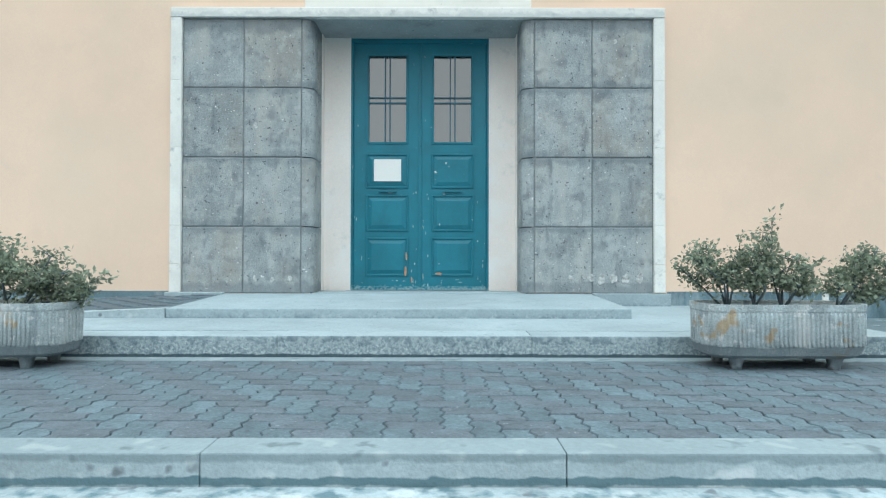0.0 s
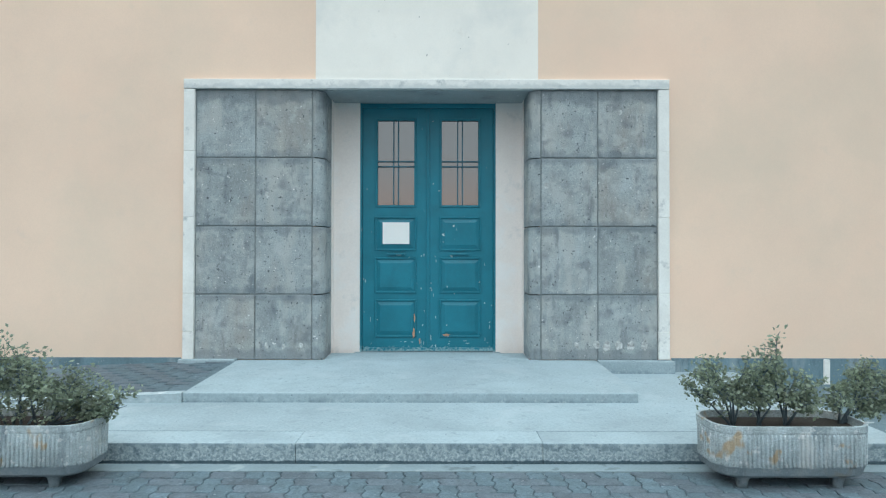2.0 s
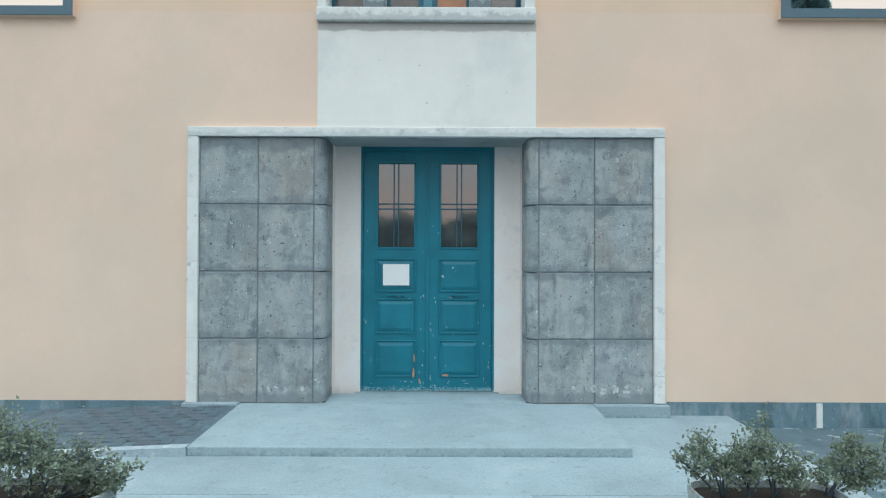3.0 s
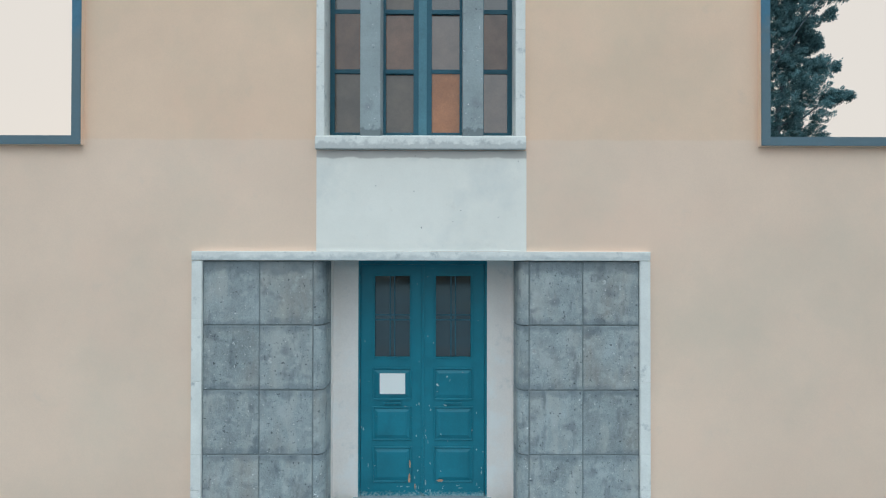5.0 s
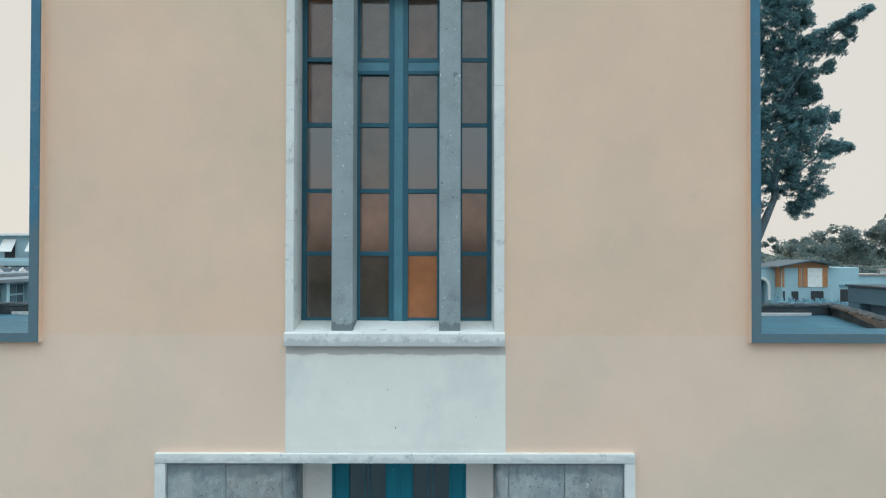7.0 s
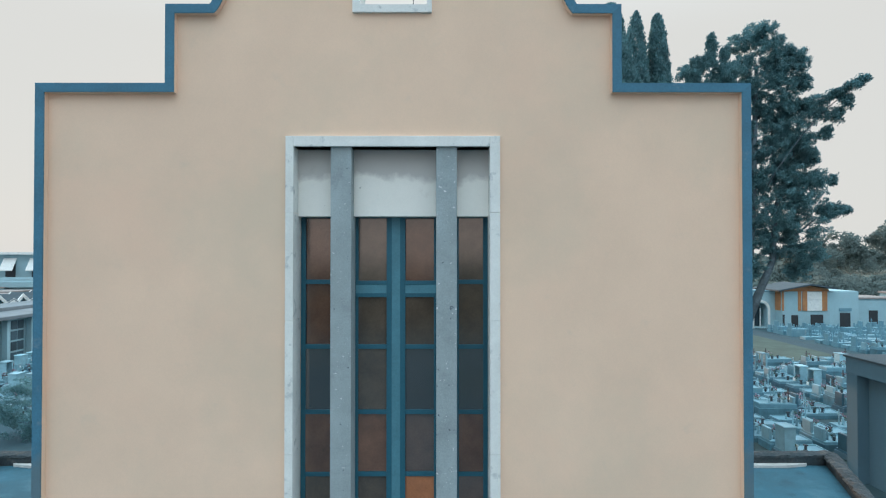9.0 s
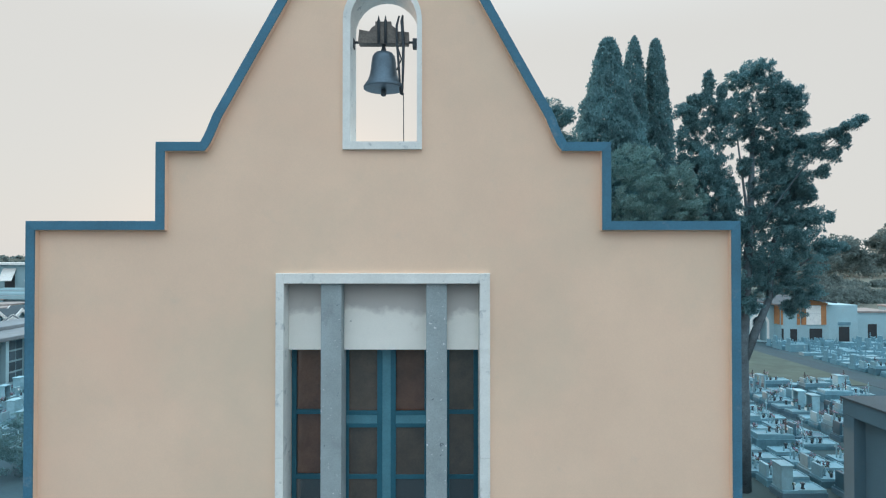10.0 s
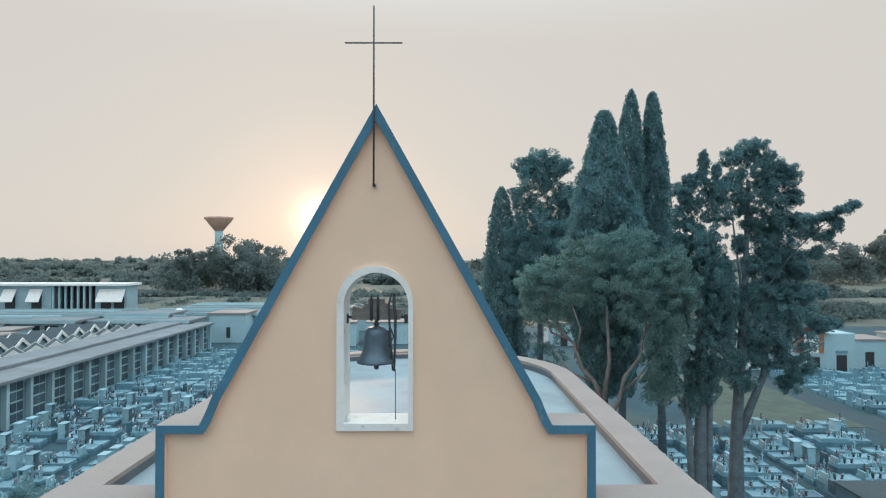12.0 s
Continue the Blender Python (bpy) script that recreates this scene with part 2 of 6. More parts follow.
MOSS = surface("mossy_parapet", (0.052, 0.066, 0.074), 0.95, var=0.35, scale=3.0, fine=25, grain=0.35, bump=1.0, stain=[((0.10, 0.10, 0.095), 5.0, 0.55, 0.65, 0.7), ((0.03, 0.05, 0.06), 2.0, 0.5, 0.65, 0.7)])
LINING = surface("slate_lining", (0.095, 0.12, 0.14), 0.8, var=0.2, scale=2.0, bump=0.3)
GALLERYROOF = surface("gallery_roof", (0.205, 0.235, 0.255), 0.85, var=0.2, scale=0.5, bump=0.3, stain=[((0.15, 0.17, 0.18), 0.7, 0.5, 0.7, 0.5)])
# A little of the low sun's pink glow is mixed into this colour.
CAP = surface("parapet_cap", (0.30, 0.265, 0.25), 0.85, var=0.1, scale=1.0, bump=0.3)
ROOFING = surface("grey_membrane", (0.25, 0.325, 0.36), 0.7, var=0.12, scale=0.6, bump=0.3, stain=[((0.17, 0.21, 0.24), 0.9, 0.5, 0.7, 0.5)])
DOOR = surface("teal_door_paint", (0.007, 0.19, 0.26), 0.42, var=0.14, scale=3.0, fine=90, grain=0.06, bump=0.15,
               streak=True, stain=[((0.004, 0.12, 0.17), 2.2, 0.52, 0.75, 0.6), ((0.45, 0.58, 0.60), 24.0, 0.705, 0.735, 0.8)], specks=[((0.62, 0.68, 0.68), 17.0, 0.745, 0.76, 0.9)])
ragged_band(DOOR, 0.25, 0.315, (0.42, 0.55, 0.57), 0.55, 30.0, 0.22)
BARE = surface("bare_primer", (0.50, 0.30, 0.20), 0.8, var=0.2, scale=20)
BAR = surface("dark_glazing_bar", (0.025, 0.12, 0.17), 0.5, var=0.1)
GLASS = surface("dark_door_glass", (0.03, 0.042, 0.05), 0.04, var=0.1, grain=0.02, bump=0.01, ior=2.7)
AMBER = surface("amber_glass", (0.148, 0.070, 0.042), 0.07, var=0.3, scale=3.0, bump=0.05, rnd=0.25, ior=2.0)
OLIVE = surface("olive_glass", (0.104, 0.073, 0.052), 0.07, var=0.3, scale=3.0, bump=0.05, rnd=0.25, ior=2.05)
BLUEGLASS = surface("blue_grey_glass", (0.048, 0.043, 0.042), 0.06, var=0.2, scale=3.0, bump=0.05, rnd=0.2, ior=2.4)
BLUSH = surface("blush_glass", (0.13, 0.075, 0.055), 0.07, var=0.2, scale=3.0, bump=0.05, ior=2.4)
ORANGE = surface("orange_glass", (0.46, 0.175, 0.075), 0.09, var=0.2, scale=3.0, bump=0.06, ior=1.8)
PAPER = surface("white_paper", (0.88, 0.88, 0.86), 0.6, var=0.02, grain=0.01, bump=0.02)
STEP = surface("worn_step_concrete", (0.325, 0.41, 0.445), 0.85, var=0.12, scale=1.2, bump=0.5, rnd=0.06,
               stain=[((0.22, 0.28, 0.31), 1.6, 0.53, 0.72, 0.5), ((0.45, 0.52, 0.55), 2.0, 0.55, 0.7, 0.4)],
               specks=[((0.20, 0.25, 0.28), 9.0, 0.62, 0.72, 0.4), ((0.08, 0.10, 0.11), 30.0, 0.71, 0.74, 0.6)])
# worn dark and pale blotches on the risers
ragged_band(STEP, -0.02, 0.138, (0.13, 0.19, 0.22), 0.70, 3.0, 0.22, True, 0.45)
ragged_band(STEP, -0.02, 0.136, (0.11, 0.17, 0.20), 0.40, 17.0, 0.26, True, 0.20)
ragged_band(STEP, -0.02, 0.120, (0.52, 0.60, 0.62), 0.45, 22.0, 0.40, True, 0.15)
ragged_band(STEP, -0.60, 0.060, (0.08, 0.13, 0.16), 0.45, 55.0, 0.70, True, 0.10)
ragged_band(STEP, -0.60, -0.02, (0.62, 0.69, 0.70), 0.45, 40.0, 0.90, True, 0.12)
# thin darker line along the foot of the risers
ragged_band(STEP, -0.30, 0.024, (0.035, 0.07, 0.09), 0.9, 16.0, 0.03, True)
KERB = surface("kerb_concrete", (0.35, 0.425, 0.455), 0.85, var=0.18, scale=2.0, bump=0.5, rnd=0.08, specks=[((0.10, 0.12, 0.135), 8.0, 0.62, 0.70, 0.7), ((0.62, 0.66, 0.67), 5.0, 0.58, 0.66, 0.6)],
               stain=[((0.15, 0.17, 0.18), 4.0, 0.58, 0.72, 0.6)])
# darker line where the kerb meets the gutter
ragged_band(KERB, -0.118, -0.088, (0.07, 0.15, 0.18), 0.85, 14.0, 0.035)
ragged_band(KERB, -0.032, 0.05, (0.14, 0.20, 0.22), 0.55, 7.0, 0.06)
PLINTH = surface("grey_plinth_render", (0.14, 0.225, 0.265), 0.85, var=0.2, scale=3.0, bump=0.4, streak=True,
                 stain=[((0.42, 0.47, 0.49), 2.2, 0.54, 0.66, 0.7), ((0.06, 0.10, 0.12), 4.0, 0.55, 0.66, 0.7)], specks=[((0.6, 0.64, 0.65), 26.0, 0.70, 0.72, 0.8)])
PAVER_GREY = surface("grey_paver", (0.110, 0.160, 0.187), 0.85, var=0.25, scale=7.0, fine=60, grain=0.18, bump=0.8, rnd=0.10, island=0.10, specks=[((0.055, 0.085, 0.10), 16.0, 0.60, 0.68, 0.6), ((0.28, 0.33, 0.35), 30.0, 0.70, 0.73, 0.6)])
PAVER_RED = surface("reddish_paver", (0.108, 0.139, 0.163), 0.85, var=0.25, scale=7.0, fine=60, grain=0.18, bump=0.8, rnd=0.10, island=0.10, specks=[((0.055, 0.075, 0.09), 16.0, 0.60, 0.68, 0.6), ((0.28, 0.31, 0.33), 30.0, 0.70, 0.73, 0.6)])
BED = surface("joint_sand", (0.075, 0.095, 0.108), 0.95, var=0.2, scale=6)
ASPHALT = surface("grey_road", (0.046, 0.074, 0.088), 0.9, var=0.2, scale=0.8, bump=0.5)
YARD = surface("cracked_yard_paving", (0.11, 0.165, 0.19), 0.9, var=0.25, scale=1.5, bump=0.6, stain=[((0.06, 0.10, 0.12), 2.5, 0.54, 0.66, 0.7)], specks=[((0.40, 0.45, 0.46), 7.0, 0.63, 0.66, 0.7)])
# Ground is kept dark blue: shade between the graves is put into its colour.
GROUND = surface("shade_darkened_ground", (0.036, 0.080, 0.102), 0.95, var=0.3, scale=0.25, fine=9, bump=0.5,
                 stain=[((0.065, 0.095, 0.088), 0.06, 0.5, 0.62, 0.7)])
PLANTER = surface("weathered_planter_concrete", (0.40, 0.47, 0.49), 0.9, var=0.25, scale=7.0, fine=90, grain=0.2, bump=1.0, streak=True, own=False,
                  stain=[((0.60, 0.63, 0.62), 5.0, 0.53, 0.66, 0.75), ((0.11, 0.15, 0.18), 6.0, 0.55, 0.68, 0.75)] ,
                  specks=[((0.68, 0.70, 0.69), 18.0, 0.60, 0.66, 0.7), ((0.42, 0.29, 0.15), 5.5, 0.61, 0.67, 0.75)])
# planter darker towards its foot
ragged_band(PLANTER, 0.0, 0.150, (0.13, 0.17, 0.195), 0.75, 8.0, 0.05)
SOIL = surface("dark_soil", (0.035, 0.03, 0.025), 0.95, var=0.3, scale=20)
PINEBARK = surface("pale_pine_bark", (0.17, 0.165, 0.16), 0.9, var=0.3, scale=3.0, fine=18, grain=0.25, bump=0.8, streak=True)
# Bark is greyed and blued: evening shade is put into its colour.
BARK = surface("shade_blued_brown_bark", (0.105, 0.145, 0.168), 0.9, var=0.3, scale=3.0, fine=18, grain=0.25, bump=0.8, streak=True)
LEAF = surface("shrub_leaf", (0.25, 0.305, 0.225), 0.55, var=0.25, scale=4.0, island=0.35, bump=0.0)
# Foliage colours are lifted pale blue-green, with evening haze put into the base colour.
CYPRESS = surface("hazed_cypress_foliage", (0.145, 0.285, 0.31), 0.8, var=0.3, scale=0.5, island=0.22, bump=0.0)
PINE = surface("hazed_pine_foliage", (0.18, 0.315, 0.31), 0.8, var=0.3, scale=0.5, island=0.22, bump=0.0)
FARTREE = surface("hazed_far_foliage", (0.18, 0.235, 0.23), 0.85, var=0.14, scale=0.05, island=0.2, bump=0.0)
SCRUB = surface("scrub_field", (0.125, 0.135, 0.11), 0.95, var=0.35, scale=0.05, fine=1.5, grain=0.25, bump=0.4)
GRASS = surface("dry_grass", (0.080, 0.104, 0.086), 0.95, var=0.3, scale=0.5, fine=12, bump=0.4)
BRONZE = surface("dark_bell_bronze", (0.11, 0.155, 0.195), 0.5, metal=0.6, var=0.2, scale=6, bump=0.2)
IRON = surface("dark_iron", (0.07, 0.085, 0.10), 0.6, metal=0.4, var=0.2, scale=8, bump=0.2)
# Grave stone colours are darkened and blued with evening shade put into them.
MARBLE = surface("shade_blued_white_marble", (0.165, 0.32, 0.39), 0.45, var=0.1, scale=3.0, bump=0.1, rnd=0.15, stain=[((0.36, 0.47, 0.51), 1.5, 0.55, 0.75, 0.4)])
CARVED = surface("shade_blued_white_stone", (0.255, 0.425, 0.49), 0.55, var=0.15, scale=3.0, bump=0.15, rnd=0.25)
# Chest sides are darker than slab tops: their shade is put into this colour.
PLINTHSTONE = surface("weathered_shaded_chest_stone", (0.105, 0.225, 0.28), 0.6, var=0.25, scale=2.0, bump=0.3, rnd=0.3, streak=True, stain=[((0.06, 0.13, 0.165), 1.5, 0.5, 0.7, 0.6)])
GRANITE = surface("shade_blued_granite", (0.062, 0.14, 0.185), 0.4, var=0.15, scale=4.0, bump=0.1, rnd=0.3)
BLOOM = surface("mixed_flowers", (0.30, 0.20, 0.25), 0.7, var=0.4, scale=6.0, rnd=0.5, bump=0.0)
STALK = surface("flower_leaves", (0.06, 0.10, 0.05), 0.7, var=0.3, scale=8.0, bump=0.0)
# Building walls carry the blue cast of shade in their base colour.
WHITEWALL = surface("shade_blued_white_wall", (0.34, 0.50, 0.55), 0.85, var=0.08, scale=0.6, bump=0.2, rnd=0.12, stain=[((0.38, 0.42, 0.44), 0.8, 0.55, 0.75, 0.4)])
GREYWALL = surface("shade_blued_grey_wall", (0.10, 0.18, 0.228), 0.85, var=0.1, scale=0.6, bump=0.2)
DARK = surface("dark_opening", (0.035, 0.04, 0.045), 0.6, var=0.2, scale=2.0)
NICHE = surface("niche_marble", (0.06, 0.10, 0.125), 0.5, var=0.2, scale=2.0, bump=0.1, rnd=0.3, island=0.35)
TILE = surface("grey_roof_tile", (0.065, 0.09, 0.105), 0.8, var=0.2, scale=1.2, bump=0.5)
COPPER = surface("rust_orange_cladding", (0.44, 0.20, 0.085), 0.6, var=0.2, scale=1.5, bump=0.1)
TERRA = surface("terracotta_paint", (0.72, 0.47, 0.40), 0.8, var=0.1, scale=0.3)


def leafy(m, share=0.45):
    """Thin leaves let part of the light through."""
    n, l = m.node_tree.nodes, m.node_tree.links
    b, out = n["Principled BSDF"], n["Material Output"]
    tr, mx = n.new("ShaderNodeBsdfTranslucent"), n.new("ShaderNodeMixShader")
    mx.inputs[0].default_value = share
    l.new(b.inputs["Base Color"].links[0].from_socket, tr.inputs["Color"])
    l.new(b.outputs[0], mx.inputs[1])
    l.new(tr.outputs[0], mx.inputs[2])
    l.new(mx.outputs[0], out.inputs["Surface"])


for m, share in ((LEAF, 0.45), (CYPRESS, 0.45), (PINE, 0.45), (FARTREE, 0.6)):
    leafy(m, share)


# ---- building blocks ----
def thing(name, label="", category="", group="", kind="", at=(0, 0, 0)):
    ob = new(name)
    ob.empty_display_size = 0.2
    ob.location = at
    return tagged(ob, label, category, group, kind)


def mesh_of(name, bm, material):
    if not isinstance(bm, bpy.types.Mesh):
        me = bpy.data.meshes.new(name)
        bmesh.ops.recalc_face_normals(bm, faces=bm.faces[:])
        bm.to_mesh(me)
        bm.free()
    else:
        me = bm
    if material and not me.materials:
        me.materials.append(material)
    return me


def part(name, bm, material, parent=None, label="", kind="", at=None):
    ob = new(name, mesh_of(name, bm, material))
    ob.parent = parent
    if at is not None:
        ob.location = at
    return tagged(ob, label, kind=kind)


def box(x0, x1, y0, y1, z0, z1, bevel=0.0, bm=None, taper=None):
    own = bm is None
    bm = bmesh.new() if own else bm
    vs = [bm.verts.new((x, y, z)) for z in (z0, z1) for x, y in ((x0, y0), (x1, y0), (x1, y1), (x0, y1))]
    for f in ((0, 3, 2, 1), (4, 5, 6, 7), (0, 1, 5, 4), (1, 2, 6, 5), (2, 3, 7, 6), (3, 0, 4, 7)):
        bm.faces.new([vs[i] for i in f])
    if bevel and own:
        bmesh.ops.bevel(bm, geom=bm.edges[:], offset=bevel, segments=2, affect="EDGES", profile=0.6)
    return bm


def boxes(*sizes, bevel=0.0):
    bm = bmesh.new()
    for s in sizes:
        box(*s, bm=bm)
    if bevel:
        bmesh.ops.bevel(bm, geom=bm.edges[:], offset=bevel, segments=1, affect="EDGES")
    return bm


def plate(outline, holes, a, b, axis="y"):
    """A flat wall or slab between a and b along the axis, with openings right through it."""
    bm = bmesh.new()
    put = (lambda p, d: (p[0], d, p[1])) if axis == "y" else (lambda p, d: (p[0], p[1], d))
    edges = []
    for loop in (outline, *holes):
        vs = [bm.verts.new(put(p, a)) for p in loop]
        edges += [bm.edges.new((vs[i], vs[(i + 1) % len(vs)])) for i in range(len(vs))]
    bmesh.ops.triangle_fill(bm, use_beauty=True, use_dissolve=False, edges=edges)
    got = bmesh.ops.extrude_face_region(bm, geom=bm.faces[:])
    move = Vector((0, b - a, 0)) if axis == "y" else Vector((0, 0, b - a))
    bmesh.ops.translate(bm, vec=move, verts=[v for v in got["geom"] if isinstance(v, bmesh.types.BMVert)])
    return bm


def lathe(profile, steps=24, at=(0, 0, 0)):
    bm = bmesh.new()
    rings = []
    for r, z in profile:
        rings.append([bm.verts.new((at[0] + r * math.cos(2 * math.pi * i / steps), at[1] + r * math.sin(2 * math.pi * i / steps), at[2] + z)) for i in range(steps)])
    for a, b in zip(rings, rings[1:]):
        for i in range(steps):
            f = bm.faces.new((a[i], a[(i + 1) % steps], b[(i + 1) % steps], b[i]))
            f.smooth = True
    bm.faces.new(list(reversed(rings[0])))
    bm.faces.new(rings[-1])
    return bm


def tube(bm, points, radii, sides=6):
    """A tapered limb through the points."""
    prev = None
    for i, p in enumerate(points):
        p = Vector(p)
        way = (Vector(points[min(i + 1, len(points) - 1)]) - Vector(points[max(i - 1, 0)])).normalized()
        u = way.orthogonal().normalized()
        v = way.cross(u)
        ring = [bm.verts.new(p + radii[i] * (math.cos(2 * math.pi * k / sides) * u + math.sin(2 * math.pi * k / sides) * v)) for k in range(sides)]
        if prev:
            best = min(range(sides), key=lambda s: sum((ring[(k + s) % sides].co - prev[k].co).length for k in range(sides)))
            ring = ring[best:] + ring[:best]
            for k in range(sides):
                f = bm.faces.new((prev[k], prev[(k + 1) % sides], ring[(k + 1) % sides], ring[k]))
                f.smooth = True
        else:
            bm.faces.new(list(reversed(ring)))
        prev = ring
    bm.faces.new(prev)
    return bm


def leaves(name, centres, size, rng, aspect=0.6, up=0.0, ways=None):
    """Many small leaf blades or tufts at the centres, each a folded four-cornered blade, of random turn or leaning along its way."""
    c = np.asarray(centres, float)
    k = len(c)
    u = rng.normal(size=(k, 3))
    u[:, 2] += up
    if ways is not None:
        u = u * 0.55 + np.asarray(ways, float)
    u /= np.linalg.norm(u, axis=1)[:, None]
    w = np.cross(u, rng.normal(size=(k, 3)))
    w /= np.linalg.norm(w, axis=1)[:, None]
    s = size * rng.uniform(0.6, 1.35, size=(k, 1))
    nrm = np.cross(u, w)
    v = np.stack([c - u * s, c + w * s * aspect + nrm * s * 0.15, c + u * s, c - w * s * aspect + nrm * s * 0.15], axis=1).reshape(-1, 3)
    me = bpy.data.meshes.new(name)
    me.vertices.add(4 * k)
    me.vertices.foreach_set("co", v.ravel())
    me.loops.add(4 * k)
    me.loops.foreach_set("vertex_index", np.arange(4 * k, dtype=np.int32))
    me.polygons.add(k)
    me.polygons.foreach_set("loop_start", np.arange(0, 4 * k, 4, dtype=np.int32))
    me.update(calc_edges=True)
    me.validate()
    return me


# ---- ground and road ----
gb = bmesh.new()
ring0 = None
GZ = -0.14
vs = [gb.verts.new(p) for p in ((-2500, -600, GZ), (2500, -600, GZ), (2500, 2600, GZ), (-2500, 2600, GZ))]
gb.faces.new(vs)
tagged(part("ground", gb, GROUND), "pale gravelly cemetery ground with patches of dry grass", "ground", kind="structure")
tagged(part("road", boxes((-60, 60, -15, -5.2, GZ - 0.05, GZ + 0.012)), ASPHALT), "grey asphalt road in front of the chapel", "road", kind="structure")
tagged(part("gutter", boxes((-30, 30, -5.2, -4.67, GZ - 0.05, GZ + 0.02)), KERB), "pale concrete gutter strip along the kerb", "gutter", kind="structure")
tagged(part("field", boxes((-700, 700, 112, 1400, GZ - 0.05, GZ + 0.03)), SCRUB), "rough brownish-green fields beyond the cemetery", "field", kind="structure")
pavement = tagged(part("pavement", boxes((-30, 30, -4.48, -2.655, GZ - 0.05, -0.012)), BED), "pavement of interlocking grey and reddish concrete pavers", "pavement", kind="structure")
kerb = tagged(new("kerb"), "pale concrete kerb stones along the pavement", "kerb", kind="structure")
kx = 0.733 - 1.32 * 9
while kx < 12:
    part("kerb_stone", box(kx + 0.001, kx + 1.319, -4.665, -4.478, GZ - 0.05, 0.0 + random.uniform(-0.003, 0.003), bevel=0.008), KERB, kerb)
    kx += 1.32

# ---- chapel shell ----
chapel = thing("chapel", "tall ochre plastered cemetery chapel with blue coping and stepped pointed gable", "chapel")
R = 4.30
SL = []
for i in range(7):
    a = i / 6
    SL.append((2.21 - 0.15 * a ** 1.6, 11.71 + 0.33 * a ** 1.9))
half = [(6.6, 4.975), (R, 4.975), (R, 10.755), (2.745, 10.755), (2.745, 11.71)] + SL
TOP = half + [(0.0, 15.74)] + [(-x, z) for x, z in reversed(half)]
arch = [(-0.45, 11.68), (0.45, 11.68)] + [(0.45 * math.cos(math.pi * i / 16), 13.21 + 0.45 * math.sin(math.pi * i / 16)) for i in range(17)]
outline = [(-6.6, -0.2)] + [(6.6, -0.2)] + TOP
outline = [(x, z - 0.02 if z > 0 else z) for x, z in outline]
part("front_wall", plate(outline, [[(-1.325, 0.1), (1.325, 0.1), (1.325, 3.53), (-1.325, 3.53)],
                                   [(-1.21, 4.99), (1.168, 4.99), (1.168, 10.0), (-1.21, 10.0)], arch], 0.0, 0.45), PLASTER, chapel)


def run_inside(points, d):
    """The polyline shifted to its inner side by d, with mitred corners."""
    res = []
    for i, p in enumerate(points):
        dirs = []
        if i > 0:
            dirs.append(Vector((p[0] - points[i - 1][0], p[1] - points[i - 1][1])).normalized())
        if i < len(points) - 1:
            dirs.append(Vector((points[i + 1][0] - p[0], points[i + 1][1] - p[1])).normalized())
        ns = [Vector((-e.y, e.x)) for e in dirs]
        m = ns[0] if len(ns) == 1 else (ns[0] + ns[1]).normalized()
        res.append(Vector(p) + m * (d / max(m.dot(ns[0]), 0.35)))
    return res


def strip(path, inside, i0, i1, y0, y1):
    """A band of the gable's edge from path to inside, between two depths."""
    bm = bmesh.new()
    for i in range(i0, i1):
        quad = (Vector(path[i]), Vector(path[i + 1]), Vector(inside[i + 1]), Vector(inside[i]))
        fr = [bm.verts.new((p.x, y0, p.y)) for p in quad]
        bk = [bm.verts.new((p.x, y1, p.y)) for p in quad]
        bm.faces.new(fr)
        bm.faces.new(list(reversed(bk)))
        for k in range(4):
            bm.faces.new((fr[k], bk[k], bk[(k + 1) % 4], fr[(k + 1) % 4]))
    bmesh.ops.remove_doubles(bm, verts=bm.verts[:], dist=0.0005)
    return bm


band, bed, thin = run_inside(TOP, 0.107), run_inside(TOP, 0.112), run_inside(TOP, 0.018)
for i0, i1 in ((0, 1), (1, 2), (2, 3), (3, 4), (4, 5), (5, 11), (11, 12), (12, 13), (13, 19), (19, 20), (20, 21), (21, 22), (22, 23), (23, 24)):
    cope = part("coping", strip(TOP, band, i0, i1, -0.084, -0.066), COPING, chapel, "blue painted coping band")
    part("coping_bed", strip(thin, bed, i0, i1, -0.066, 0.0), PLASTER, cope, "ochre plastered edge under the coping")
    wing = i0 in (0, 23)
    part("coping_top", strip(TOP, thin, i0, i1, -0.066, 0.455 if wing else 0.50), WINGROOF if wing else CAP, cope, "blue-grey membrane on the wall top" if wing else "grey top of the wall with low-sun pink in its colour")

# nave with rounded far end, parapet and flat roof
def ragged_cap(line, half, z0, z1):
    """A rough weathered cap along a line of plan points, with an uneven crumbled edge."""
    bm = bmesh.new()
    rng = random.Random(61)
    rings = []
    for i in range(len(line) - 1):
        (ax, ay), (bx, by) = line[i], line[i + 1]
        span = math.hypot(bx - ax, by - ay)
        steps_on = int(span / 0.07)
        nx, ny = -(by - ay) / span, (bx - ax) / span
        for k in range(steps_on + 1):
            f = k / steps_on
            w = half[i] + (half[i + 1] - half[i]) * f
            x, y = ax + (bx - ax) * f, ay + (by - ay) * f
            ring = []
            for side, z in ((-1.0, z0), (-0.92, z1 - 0.02), (-0.4, z1), (0.4, z1), (0.92, z1 - 0.02), (1.0, z0)):
                o = side * w + rng.uniform(-0.014, 0.014)
                ring.append(bm.verts.new((x + nx * o, y + ny * o, z + (rng.uniform(-0.012, 0.012) if z > z0 else 0))))
            rings.append(ring)
    for a, b in zip(rings, rings[1:]):
        for k in range(6):
            bm.faces.new((a[k], a[(k + 1) % 6], b[(k + 1) % 6], b[k]))
    bm.faces.new(rings[0])
    bm.faces.new(list(reversed(rings[-1])))
    bmesh.ops.recalc_face_normals(bm, faces=bm.faces[:])
    return bm


